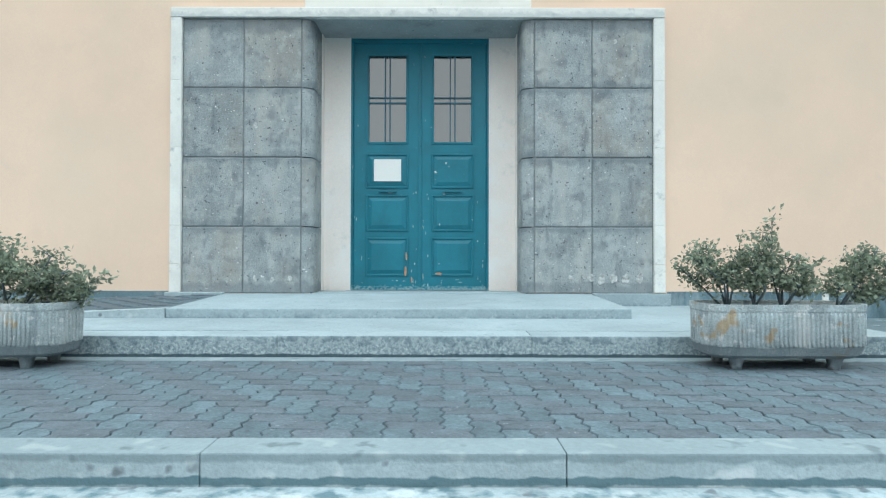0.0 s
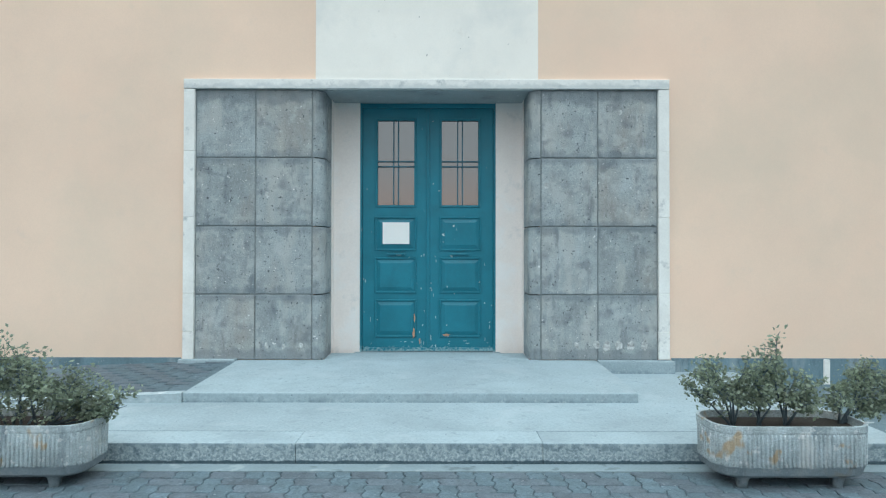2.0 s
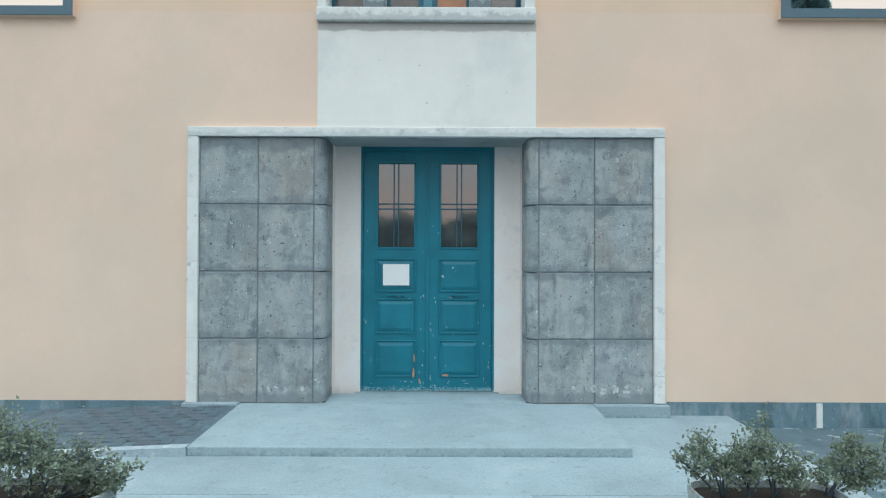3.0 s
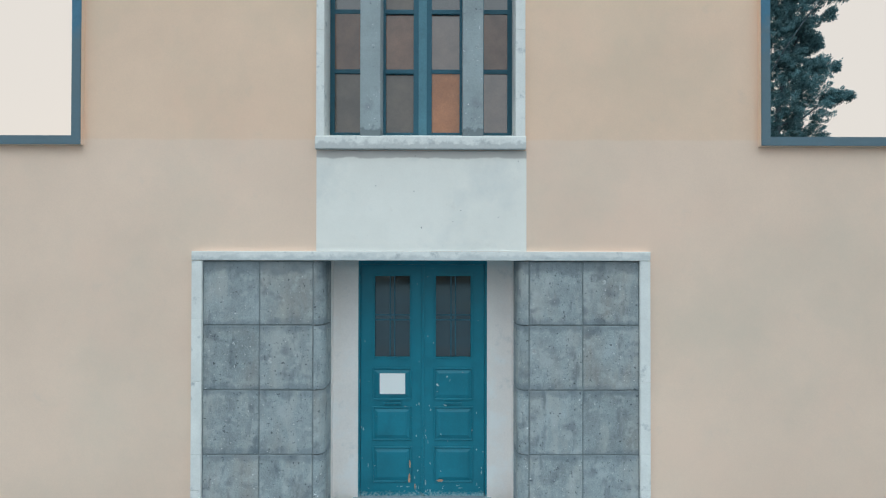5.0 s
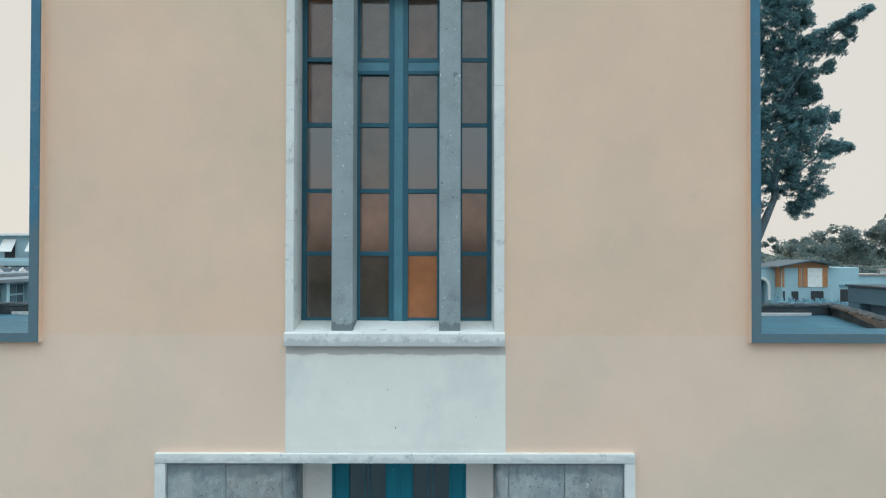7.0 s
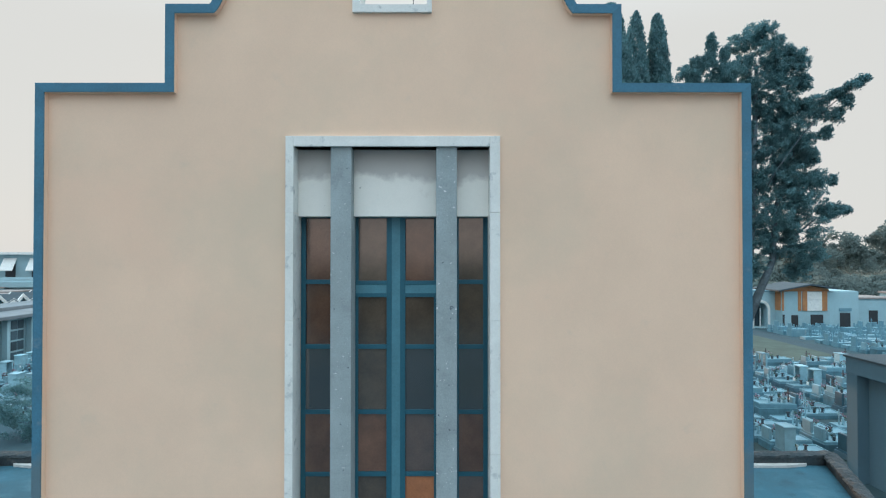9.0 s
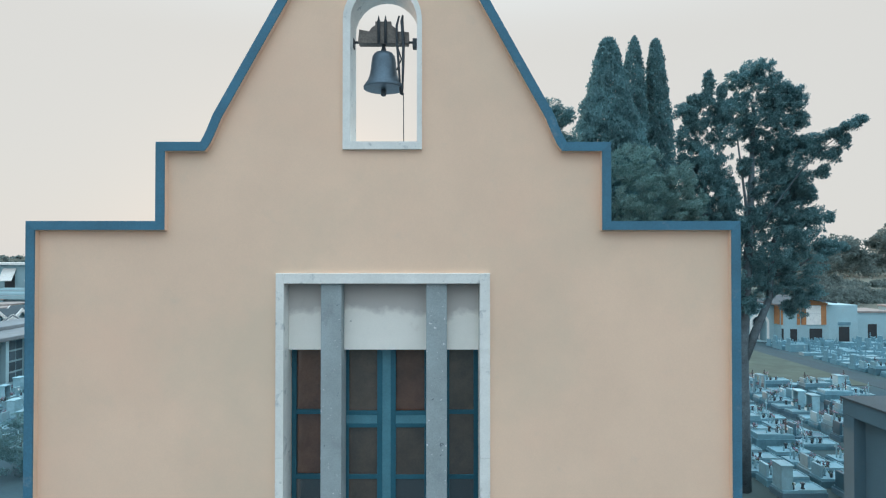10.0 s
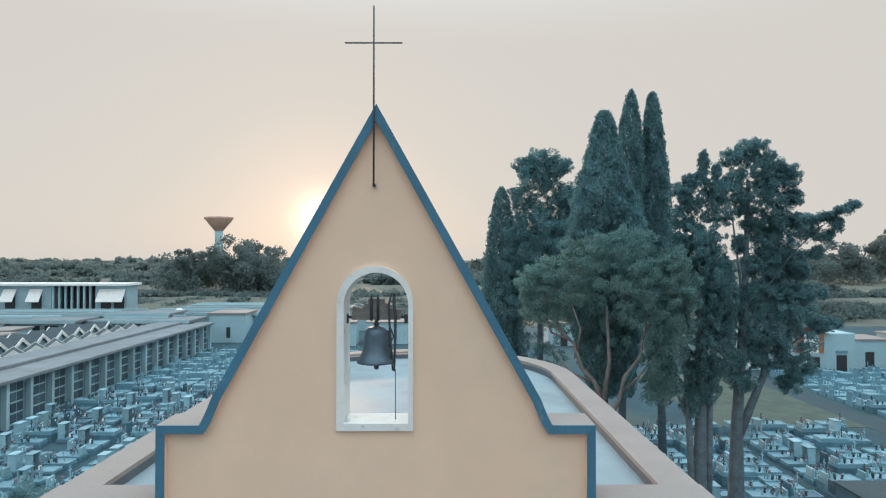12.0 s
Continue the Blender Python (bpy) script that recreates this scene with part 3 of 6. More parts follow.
def nave_plan(r, far):
    pts = [(r, 0.452), (r, 8.2)] + [(r * math.cos(math.pi * i / 36), 8.2 + far * math.sin(math.pi * i / 36)) for i in range(1, 18)]
    return pts + [(0.0, 8.2 + far)] + [(-x, y) for x, y in reversed(pts)]


NP, NI = nave_plan(R - 0.02, 4.2), nave_plan(R - 0.50, 3.7)
RING = NP + list(reversed(NI))
part("nave_wall", plate(RING, [], -0.2, 10.66, "z"), PLASTER, chapel)
part("parapet_cap", plate([(x * 1.006, y + 0.05) for x, y in NP] + [(x * 0.99, y + 0.05) for x, y in reversed(NI)], [], 10.662, 10.73, "z"), CAP, chapel, "parapet cap with low-sun pink in its colour")
part("parapet_lining", plate([(x * 0.998, 0.452 + (y - 0.452) * 0.998) for x, y in NI] + [(x * 0.990, 0.452 + (y - 0.452) * 0.990) for x, y in reversed(NI)], [], 10.531, 10.66, "z"), LINING, chapel, "dark slate-blue inner face of the parapet")
part("roof", plate([(x, y) for x, y in NI], [], 10.40, 10.53, "z"), ROOFING, chapel, "pale grey flat roof membrane")
for s in (1, -1):
    W = [(s * (R - 0.01), 0.452), (s * 6.55, 0.452), (s * 8.0, 4.1), (s * (R - 0.01), 4.1)]
    WI = [(s * (R - 0.005), 0.456), (s * 6.45, 0.456), (s * 7.75, 3.82), (s * (R - 0.005), 3.82)]
    part("wing_wall", plate(W, [], -0.2, 4.72, "z"), PLASTER, chapel)
    part("wing_roof", plate(W, [], 4.722, 4.80, "z"), WINGROOF, chapel, "blue-grey flat roof membrane of the side wing")
    far = [(s * (R - 0.005), 3.85), (s * 7.70, 3.85), (s * 6.50, 0.60), (s * 6.60, 0.52), (s * 8.0, 4.1), (s * (R - 0.005), 4.1)]
    kerb_edge = part("wing_parapet", plate(far, [], 4.802, 4.95, "z"), MOSS, chapel, "dark weathered parapet of the side wing")
    part("moss_cap", ragged_cap([(s * 4.32, 3.975), (s * 7.84, 3.975), (s * 6.62, 0.62)], (0.145, 0.145, 0.07), 4.952, 5.01), MOSS, kerb_edge, "rough brown mossy parapet cap")
    lip = [(s * (R - 0.005), 3.72), (s * 6.9, 3.72), (s * 7.30, 3.80), (s * 7.34, 3.848), (s * (R - 0.005), 3.848)]
    part("roof_upstand", plate(lip, [], 4.802, 4.850, "z"), TRIM, kerb_edge, "pale upturned edge of the roof membrane")
    part("plinth", boxes((s * 2.86, s * 6.6, -0.012, 0.0, -0.2, 0.31) if s > 0 else (-6.6, -2.86, -0.012, 0.0, -0.2, 0.31)), PLINTH, chapel, "dark stained grey plinth band")

part("drip_stub", box(4.63, 4.70, -0.03, 0.0, -0.1, 0.30, bevel=0.008), TRIM, chapel, "short white upright strip on the plinth")
# door surround, lintel panel, cladding slabs
part("surround_lintel", box(-2.826, 2.826, -0.06, 0.02, 3.445, 3.556, bevel=0.006), TRIM, chapel, "white concrete door surround")
for s in (1, -1):
    cuts = [0.30, 0.62, 1.06, 1.95, 2.72, 3.443]
    for z0, z1 in zip(cuts, cuts[1:]):
        a, b = sorted((s * 2.700, s * 2.826))
        part("surround_block", box(a, b, -0.055, 0.02, z0 + 0.001, z1 - 0.001, bevel=0.005), TRIM, chapel, "white concrete door surround")
part("lintel_soffit", boxes((-1.33, 1.33, 0.021, 0.66, 3.442, 3.52)), PILLAR, chapel, "grey concrete soffit over the door")
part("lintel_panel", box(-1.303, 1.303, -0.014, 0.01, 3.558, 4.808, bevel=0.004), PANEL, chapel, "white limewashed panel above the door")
XS, ZS = [2.697, 1.998, 1.335], [0.284, 1.047, 1.843, 2.643, 3.440]
for s in (1, -1):
    for i in range(2):
        for j in range(4):
            a, b = sorted((s * XS[i], s * XS[i + 1]))
            d = random.uniform(-0.003, 0.003)
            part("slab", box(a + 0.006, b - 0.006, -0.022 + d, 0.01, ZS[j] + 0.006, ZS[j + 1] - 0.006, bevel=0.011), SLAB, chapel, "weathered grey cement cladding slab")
    for j in range(4):
        bm = bmesh.new()
        pts = [(1.331, -0.020), (1.331, 0.02)]
        arc = [(1.198 + 0.129 * (1 - math.sin(a)), -0.020 + 0.12 * (1 - math.cos(a))) for a in [math.pi / 2 * k / 6 for k in range(7)]]
        prof = arc + [(1.198, 0.44), (1.331, 0.44)]
        lo = [bm.verts.new((s * x, y, ZS[j] + 0.006)) for x, y in prof]
        hi = [bm.verts.new((s * x, y, ZS[j + 1] - 0.006)) for x, y in prof]
        bm.faces.new(lo)
        bm.faces.new(list(reversed(hi)))
        for k in range(len(prof)):
            bm.faces.new((lo[k], lo[(k + 1) % len(prof)], hi[(k + 1) % len(prof)], hi[k]))
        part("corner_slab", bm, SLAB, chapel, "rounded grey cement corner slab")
    part("slab_backing", boxes((s * 1.325, s * 2.70, -0.010, -0.002, 0.29, 3.442) if s > 0 else (-2.70, -1.325, -0.010, -0.002, 0.29, 3.442)), JOINT, chapel, "dark recessed joints")
    part("door_jamb", boxes((s * 0.862, s * 1.30, 0.585, 0.75, 0.2, 3.5) if s > 0 else (-1.30, -0.862, 0.585, 0.75, 0.2, 3.5),
                            (s * 1.19, s * 1.30, 0.445, 0.585, 0.2, 3.5) if s > 0 else (-1.30, -1.19, 0.445, 0.585, 0.2, 3.5)), JAMB, chapel, "pale pinkish plaster door reveal")

LIME = surface("lime_splash", (0.45, 0.47, 0.465), 0.9, var=0.5, scale=26)
# pale lime splashes along the foot of the cladding
for x, z, r in ((1.75, 0.46, 0.03), (1.98, 0.47, 0.042), (2.10, 0.45, 0.05), (2.24, 0.46, 0.046), (2.38, 0.455, 0.048), (2.54, 0.46, 0.046),
                (-1.46, 0.45, 0.03), (-1.66, 0.44, 0.025), (-1.86, 0.45, 0.028), (-2.18, 0.44, 0.025), (-1.86, 2.21, 0.03), (1.40, 2.32, 0.03), (2.26, 3.18, 0.028)):
    bm = bmesh.new()
    wob = [random.uniform(0, 6) for k in range(3)]
    ring = []
    for k in range(22):
        a = 2 * math.pi * k / 22
        q = r * (1 + 0.12 * math.sin(2 * a + wob[0]) + 0.09 * math.sin(3 * a + wob[1]) + 0.07 * math.sin(5 * a + wob[2]))
        ring.append(bm.verts.new((x + 0.82 * q * math.cos(a), -0.0275, z + 1.2 * q * math.sin(a))))
    f = bm.faces.new(ring)
    got = bmesh.ops.extrude_face_region(bm, geom=[f])
    bmesh.ops.translate(bm, vec=(0, 0.0075, 0), verts=[v for v in got["geom"] if isinstance(v, bmesh.types.BMVert)])
    part("lime_splash", bm, LIME, chapel, "pale lime splash")

# ---- tall window ----
window = thing("window_1", "tall leaded window with amber and blue-grey panes between grey concrete mullions", "window", kind="structure", at=(0, 0, 0))
WL, WR = -1.205, 1.163
for a, b in ((-1.303, WL), (WR, 1.285)):
    for z0, z1 in ((4.955, 6.3), (6.3, 7.9), (7.9, 9.2), (9.2, 10.125)):
        part("window_frame", box(a, b, -0.05, 0.34, z0 + 0.001, z1 - 0.001, bevel=0.005), TRIM, window, "white concrete window surround")
part("window_frame", box(WL + 0.001, WR - 0.001, -0.05, 0.34, 10.0, 10.124, bevel=0.005), TRIM, window, "white concrete window surround")
bm = box(-1.310, 1.29, -0.085, 0.42, 4.818, 4.974)
for v in bm.verts:
    if v.co.z > 4.9 and v.co.y > 0:
        v.co.z = 5.085
bmesh.ops.bevel(bm, geom=bm.edges[:], offset=0.012, segments=2, affect="EDGES", profile=0.6)
part("window_sill", bm, TRIM, window, "white concrete sloping sill stained with grime")
for s in (1, -1):
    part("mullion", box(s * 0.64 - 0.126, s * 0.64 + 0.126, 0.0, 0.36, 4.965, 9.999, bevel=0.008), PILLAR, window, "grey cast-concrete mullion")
for a, b in ((WL + 0.001, -0.768), (-0.512, 0.512), (0.768, WR - 0.001)):
    part("top_panel", box(a, b, 0.19, 0.34, 9.168, 9.999, bevel=0.004), PANEL, window, "whitewashed panel with grey stains")
ROWZ = [5.085, 5.914, 6.70, 7.527, 8.350, 9.19]
COLS = [(WL, -0.768), (-0.512, -0.02), (0.02, 0.512), (0.768, WR)]
# amber, olive, blue or orange, from the bottom row up
PANES = ("ooOp", "aapa", "bobb", "aooo", "aoao")
KIND = {"a": (AMBER, "amber glass pane"), "o": (OLIVE, "olive glass pane"), "b": (BLUEGLASS, "blue-grey glass pane"), "O": (ORANGE, "bright orange glass pane"), "p": (BLUSH, "pinkish glass pane")}
for j, row in enumerate(PANES):
    for i, k in enumerate(row):
        a, b = COLS[i]
        pane = part("pane", box(a + 0.02, b - 0.02, 0.405, 0.418, ROWZ[j] - 0.01, ROWZ[j + 1] - 0.02), KIND[k][0], window, KIND[k][1])
        pane.rotation_euler = (random.uniform(-0.004, 0.004), 0, random.uniform(-0.004, 0.004))
for i, (a, b) in enumerate(COLS):
    for z in ROWZ:
        if not (i in (1, 2) and z == ROWZ[4]):
            part("glazing_bar", box(a, b, 0.375, 0.435, z - 0.030, z + 0.026, bevel=0.004), BAR, window)
    for x in (a, b):
        if abs(x) > 0.1:
            w = 0.055 if abs(x) > 1 else 0.030
            part("glazing_bar", box(x - w, x + w, 0.376, 0.436, 5.06, 9.19, bevel=0.004), BAR, window)
CROSSBAR = surface("grey_blue_window_cross", (0.09, 0.24, 0.30), 0.5, var=0.15, scale=3)
for x in (-0.086, 0.086):
    part("cross_post", box(x - 0.033, x + 0.033, 0.355, 0.405, 5.06, 9.168, bevel=0.005), BAR, window)
part("cross_web", boxes((-0.053, 0.053, 0.362, 0.403, 5.06, 9.168)), CROSSBAR, window, "grey-blue upright of the window cross")
for s in (1, -1):
    a, b = sorted((s * 0.119, s * 0.512))
    part("cross_arm", boxes((a, b, 0.362, 0.403, 8.205, 8.315)), CROSSBAR, window, "grey-blue arm of the window cross")
    for z in (8.180, 8.338):
        part("cross_edge", box(a, b, 0.355, 0.405, z - 0.025, z + 0.025, bevel=0.004), BAR, window)

# ---- double door ----
door = thing("door_1", "tall teal double door with glazed upper panes, paint flaking near the bottom", "door", kind="structure")
part("door_frame", boxes((-0.90, -0.835, 0.60, 0.70, 0.28, 3.44), (0.835, 0.90, 0.60, 0.70, 0.28, 3.44), (-0.835, 0.835, 0.60, 0.70, 3.385, 3.44), bevel=0.004), DOOR, door)
FIELDS = ((1.564, 1.998), (1.023, 1.479), (0.463, 0.944))
for s in (1, -1):
    def sx(a, b):
        return (min(s * a, s * b), max(s * a, s * b))
    x0, x1 = sx(0.004, 0.832)
    g0, g1 = sx(0.176, 0.643)
    leaf = part("door_leaf", plate([(x0, 0.285), (x1, 0.285), (x1, 3.383), (x0, 3.383)], [[(g0, 2.146), (g1, 2.146), (g1, 3.23), (g0, 3.23)]], 0.635, 0.685), DOOR, door)
    part("glazing_bead", boxes((g0 - 0.028, g0, 0.622, 0.66, 2.118, 3.258), (g1, g1 + 0.028, 0.622, 0.66, 2.118, 3.258),
                               (g0, g1, 0.622, 0.66, 2.118, 2.146), (g0, g1, 0.622, 0.66, 3.23, 3.258), bevel=0.005), DOOR, leaf)
    part("pane", boxes((g0, g1, 0.662, 0.668, 2.146, 3.23)), GLASS, leaf, "dark reflecting glass pane")
    mid = (g0 + g1) / 2
    for x in (mid - 0.03, mid + 0.03):
        part("glazing_bar", boxes((x - 0.007, x + 0.007, 0.645, 0.661, 2.146, 3.23)), BAR, leaf)
    for z in (2.64, 2.706):
        part("glazing_bar", boxes((g0, g1, 0.642, 0.6605, z - 0.008, z + 0.008)), BAR, leaf)
    p0, p1 = sx(0.144, 0.679)
    for z0, z1 in FIELDS:
        part("moulding", boxes((p0, p0 + 0.022, 0.618, 0.636, z0, z1), (p1 - 0.022, p1, 0.618, 0.636, z0, z1),
                               (p0 + 0.022, p1 - 0.022, 0.618, 0.636, z0, z0 + 0.022), (p0 + 0.022, p1 - 0.022, 0.618, 0.636, z1 - 0.022, z1), bevel=0.006), DOOR, leaf)
        bm = bmesh.new()
        q = [(p0 + 0.035, p1 - 0.035, z0 + 0.035, z1 - 0.035, 0.634), (p0 + 0.075, p1 - 0.075, z0 + 0.075, z1 - 0.075, 0.619)]
        rings = [[bm.verts.new(c) for c in ((a, y, c0), (b, y, c0), (b, y, c1), (a, y, c1))] for a, b, c0, c1, y in q]
        bm.faces.new(rings[1])
        for k in range(4):
            bm.faces.new((rings[0][k], rings[0][(k + 1) % 4], rings[1][(k + 1) % 4], rings[1][k]))
        part("panel", bm, DOOR, leaf)
    h0, h1 = sx(0.295, 0.52)
    part("pull_bar", box(h0, h1, 0.60, 0.634, 1.513, 1.533, bevel=0.005), DOOR, leaf, "thin teal pull bar")
    w0, w1 = sx(0.02, 0.825)
    part("weather_bar", box(w0, w1, 0.605, 0.634, 0.29, 0.335, bevel=0.006), DOOR, leaf, "worn weather bar at the foot")
part("meeting_strip", box(-0.018, 0.018, 0.618, 0.636, 0.30, 3.38, bevel=0.004), DOOR, door)
for cx, cz, w, h in ((-0.176, 0.52, 0.016, 0.075), (-0.170, 0.72, 0.012, 0.065), (0.235, 0.492, 0.055, 0.018), (-0.10, 0.42, 0.010, 0.05)):
    ring = [(cx + w * random.uniform(0.6, 1.1) * math.cos(2 * math.pi * k / 9), cz + h * random.uniform(0.6, 1.1) * math.sin(2 * math.pi * k / 9)) for k in range(9)]
    part("flaked_patch", plate(ring, [], 0.6115, 0.620), BARE, door, "bare orange primer where paint flaked")
WORN = surface("chipped_undercoat", (0.36, 0.50, 0.53), 0.8, var=0.25, scale=30)
rc = random.Random(12)
for k in range(46):                                # pale chips along the stiles, rails and the foot
    cx = rc.choice((-0.80, -0.10, 0.06, 0.80, -0.735, 0.735, 0.09, -0.06)) + rc.uniform(-0.02, 0.02)
    cz = 0.34 + 1.25 * rc.random() ** 2.2
    if k % 4 == 0:
        cx, cz = rc.uniform(-0.78, 0.78), rc.choice((0.40, 0.42, 0.98, 1.50)) + rc.uniform(-0.02, 0.02)
    w, h = rc.uniform(0.003, 0.008), rc.uniform(0.008, 0.038)
    if k % 4 == 0:
        w, h = h, w
    ring = [(cx + w * rc.uniform(0.5, 1.1) * math.cos(2 * math.pi * i / 7), cz + h * rc.uniform(0.5, 1.1) * math.sin(2 * math.pi * i / 7)) for i in range(7)]
    part("paint_chip", plate(ring, [], 0.6325, 0.640), WORN, door, "pale chip in the teal paint")
part("door_threshold", box(-0.92, 0.92, 0.46, 0.75, 0.20, 0.284, bevel=0.008), STEP, door, "worn concrete threshold")
tagged(part("notice", boxes((-0.575, -0.235, 0.610, 0.613, 1.650, 1.925)), PAPER), "white paper notice taped to the teal door", "notice")

# ---- steps and raised paving ----
steps = tagged(new("steps"), "two broad worn concrete steps before the door", "steps", kind="structure")
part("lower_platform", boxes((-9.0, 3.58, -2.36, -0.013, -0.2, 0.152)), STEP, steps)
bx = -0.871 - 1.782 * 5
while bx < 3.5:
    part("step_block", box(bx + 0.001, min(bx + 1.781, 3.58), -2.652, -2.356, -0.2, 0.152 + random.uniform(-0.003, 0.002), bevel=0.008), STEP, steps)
    bx += 1.782
bm = box(-2.20, 1.985, -1.48, 0.03, 0.10, 0.285)
for v in bm.verts:
    if v.co.z > 0.2 and v.co.y < -1:
        v.co.z = 0.240
bmesh.ops.bevel(bm, geom=bm.edges[:], offset=0.012, segments=2, affect="EDGES", profile=0.6)
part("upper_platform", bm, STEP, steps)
part("surround_base", box(1.99, 2.86, -0.13, 0.02, 0.10, 0.290, bevel=0.008), STEP, steps)
part("surround_base", box(-2.86, -2.202, -0.10, 0.02, 0.10, 0.299, bevel=0.008), STEP, steps)
part("recess_floor", boxes((-1.197, 1.197, 0.0, 0.47, 0.05, 0.287)), STEP, steps)
part("drain_strip", box(-9, 4.2, -2.80, -2.655, -0.05, 0.004, bevel=0.003), KERB, steps, "pale concrete strip at the foot of the step")
def ramp(y0, y1, low, mid, high):
    """A strip that slopes down from beside the upper step and runs on level to the left."""
    bm = bmesh.new()
    cut = [(-2.203, high[0], high[1]), (-3.75, mid[0], mid[1]), (-5.2, low[0], low[1]), (-9.0, low[0] - 0.001, low[1] - 0.001)]
    rows = [[bm.verts.new(p) for p in ((x, y0, 0.10), (x, y1, 0.10), (x, y1, zb), (x, y0, za))] for x, za, zb in cut]
    for a, b in zip(rows, rows[1:]):
        for k in range(4):
            bm.faces.new((a[k], a[(k + 1) % 4], b[(k + 1) % 4], b[k]))
    bm.faces.new(rows[0])
    bm.faces.new(list(reversed(rows[-1])))
    return bm


side_paving = tagged(part("side_paving", ramp(-1.40, -0.013, (0.157, 0.165), (0.158, 0.228), (0.228, 0.278)), PAVER_GREY), "raised strip of dark pavers beside the steps", "paving", kind="structure")
part("edging", ramp(-1.50, -1.40, (0.171, 0.173), (0.172, 0.176), (0.240, 0.243)), KERB, steps, "pale edging kerb of the raised paving")
tagged(part("side_yard", boxes((3.583, 14, -2.655, -0.013, GZ - 0.02, 0.012)), YARD), "cracked dark paving beside the steps", "paving", kind="structure")

# ---- bell, cross ----
part("bell_frame", plate([(-0.50, 11.63), (0.46, 11.63)] + [(-0.02 + 0.48 * math.cos(math.pi * i / 20), 13.22 + 0.48 * math.sin(math.pi * i / 20)) for i in range(21)],
                         [[(-0.409, 11.722), (0.40, 11.722)] + [(-0.005 + 0.405 * math.cos(math.pi * i / 20), 13.21 + 0.405 * math.sin(math.pi * i / 20)) for i in range(21)]], -0.045, 0.46), TRIM, chapel, "white concrete arched frame of the bell opening")
bell = thing("bell", "dark bronze church bell hanging from a yoke in the arched opening", "bell", at=(-0.03, 0.24, 12.37))
part("bell_body", lathe([(0.250, 0.07), (0.254, 0.085), (0.248, 0.105), (0.214, 0.15), (0.183, 0.215), (0.163, 0.31), (0.152, 0.42), (0.141, 0.48), (0.110, 0.52), (0.055, 0.536), (0.03, 0.54)], 32), BRONZE, bell)
part("clapper", lathe([(0.022, -0.02), (0.034, -0.01), (0.034, 0.06), (0.012, 0.08), (0.012, 0.3)], 10), IRON, bell)
part("hanger", lathe([(0.022, 0.53), (0.035, 0.56), (0.022, 0.60), (0.03, 0.65)], 10), IRON, bell)
bm = plate([(-0.31, 0.63), (0.31, 0.63), (0.32, 0.65), (0.32, 0.765), (0.18, 0.775), (0.14, 0.83), (0.10, 0.85), (0.10, 0.90), (-0.10, 0.90), (-0.10, 0.85), (-0.14, 0.83), (-0.18, 0.775), (-0.30, 0.80), (-0.315, 0.65)], [], -0.07, 0.07)
yoke = part("yoke", bm, surface("weathered_yoke_wood", (0.20, 0.18, 0.165), 0.8, var=0.25, scale=5.0, fine=40, grain=0.2, bump=0.4), bell, "heavy weathered brown yoke")
for x in (-0.055, 0.03):
    part("strap", lathe([(0.018, 0.62), (0.018, 0.90), (0.004, 0.965)], 8, (x, -0.085, 0)), IRON, yoke)
for x in (-0.40, 0.40):
    part("bearing", box(x - 0.035, x + 0.035, -0.05, 0.05, 0.58, 0.70, bevel=0.01), IRON, bell)
    part("axle", tube(bmesh.new(), [(x * 0.75, 0, 0.66), (x, 0, 0.66)], [0.016, 0.016]), IRON, bell)
part("lever", tube(bmesh.new(), [(0.20, -0.09, 0.96), (0.17, -0.09, 0.84), (0.175, -0.09, 0.62), (0.20, -0.09, 0.28), (0.22, -0.09, -0.02)], [0.012, 0.016, 0.016, 0.016, 0.012]), IRON, bell, "long iron ringing lever")
part("lever", tube(bmesh.new(), [(0.245, -0.09, 0.97), (0.235, -0.09, 0.90), (0.255, -0.09, 0.62), (0.25, -0.09, 0.30), (0.24, -0.09, -0.03)], [0.012, 0.022, 0.02, 0.018, 0.012]), IRON, bell, "long iron ringing lever")
part("brace", tube(bmesh.new(), [(0.17, -0.09, 0.60), (0.23, -0.09, 0.42), (0.17, -0.09, 0.28)], [0.01, 0.01, 0.01]), IRON, bell)
part("rope", tube(bmesh.new(), [(0.255, -0.09, 0.0), (0.258, -0.088, -0.655)], [0.006, 0.006], 5), IRON, bell, "thin bell rope")

cross = thing("roof_cross", "thin dark metal cross on the gable tip", "cross", at=(-0.03, -0.10, 14.70))
part("upright", tube(bmesh.new(), [(0, 0, 0), (0, 0, 1.0), (0, 0, 2.27)], [0.012, 0.012, 0.010], 8), IRON, cross)
part("arm", tube(bmesh.new(), [(-0.365, 0, 1.80), (0.36, 0, 1.80)], [0.010, 0.010], 8), IRON, cross)
part("bracket", boxes((-0.015, 0.015, -0.005, 0.10, 0.0, 0.03)), IRON, cross)
part("bracket", boxes((-0.015, 0.015, -0.005, 0.06, 0.86, 0.89)), IRON, cross)


# ---- planters and shrubs ----
def stadium(length, depth, z, n=5, r=0.15):
    """A rectangle with well-rounded corners."""
    pts = []
    for cx, cy, a0 in ((1, -1, -90), (1, 1, 0), (-1, 1, 90), (-1, -1, 180)):
        for i in range(n + 1):
            a = radians(a0 + 90 * i / n)
            pts.append((cx * (length / 2 - r) + r * math.cos(a), cy * (depth / 2 - r) + r * math.sin(a), z))
    return pts


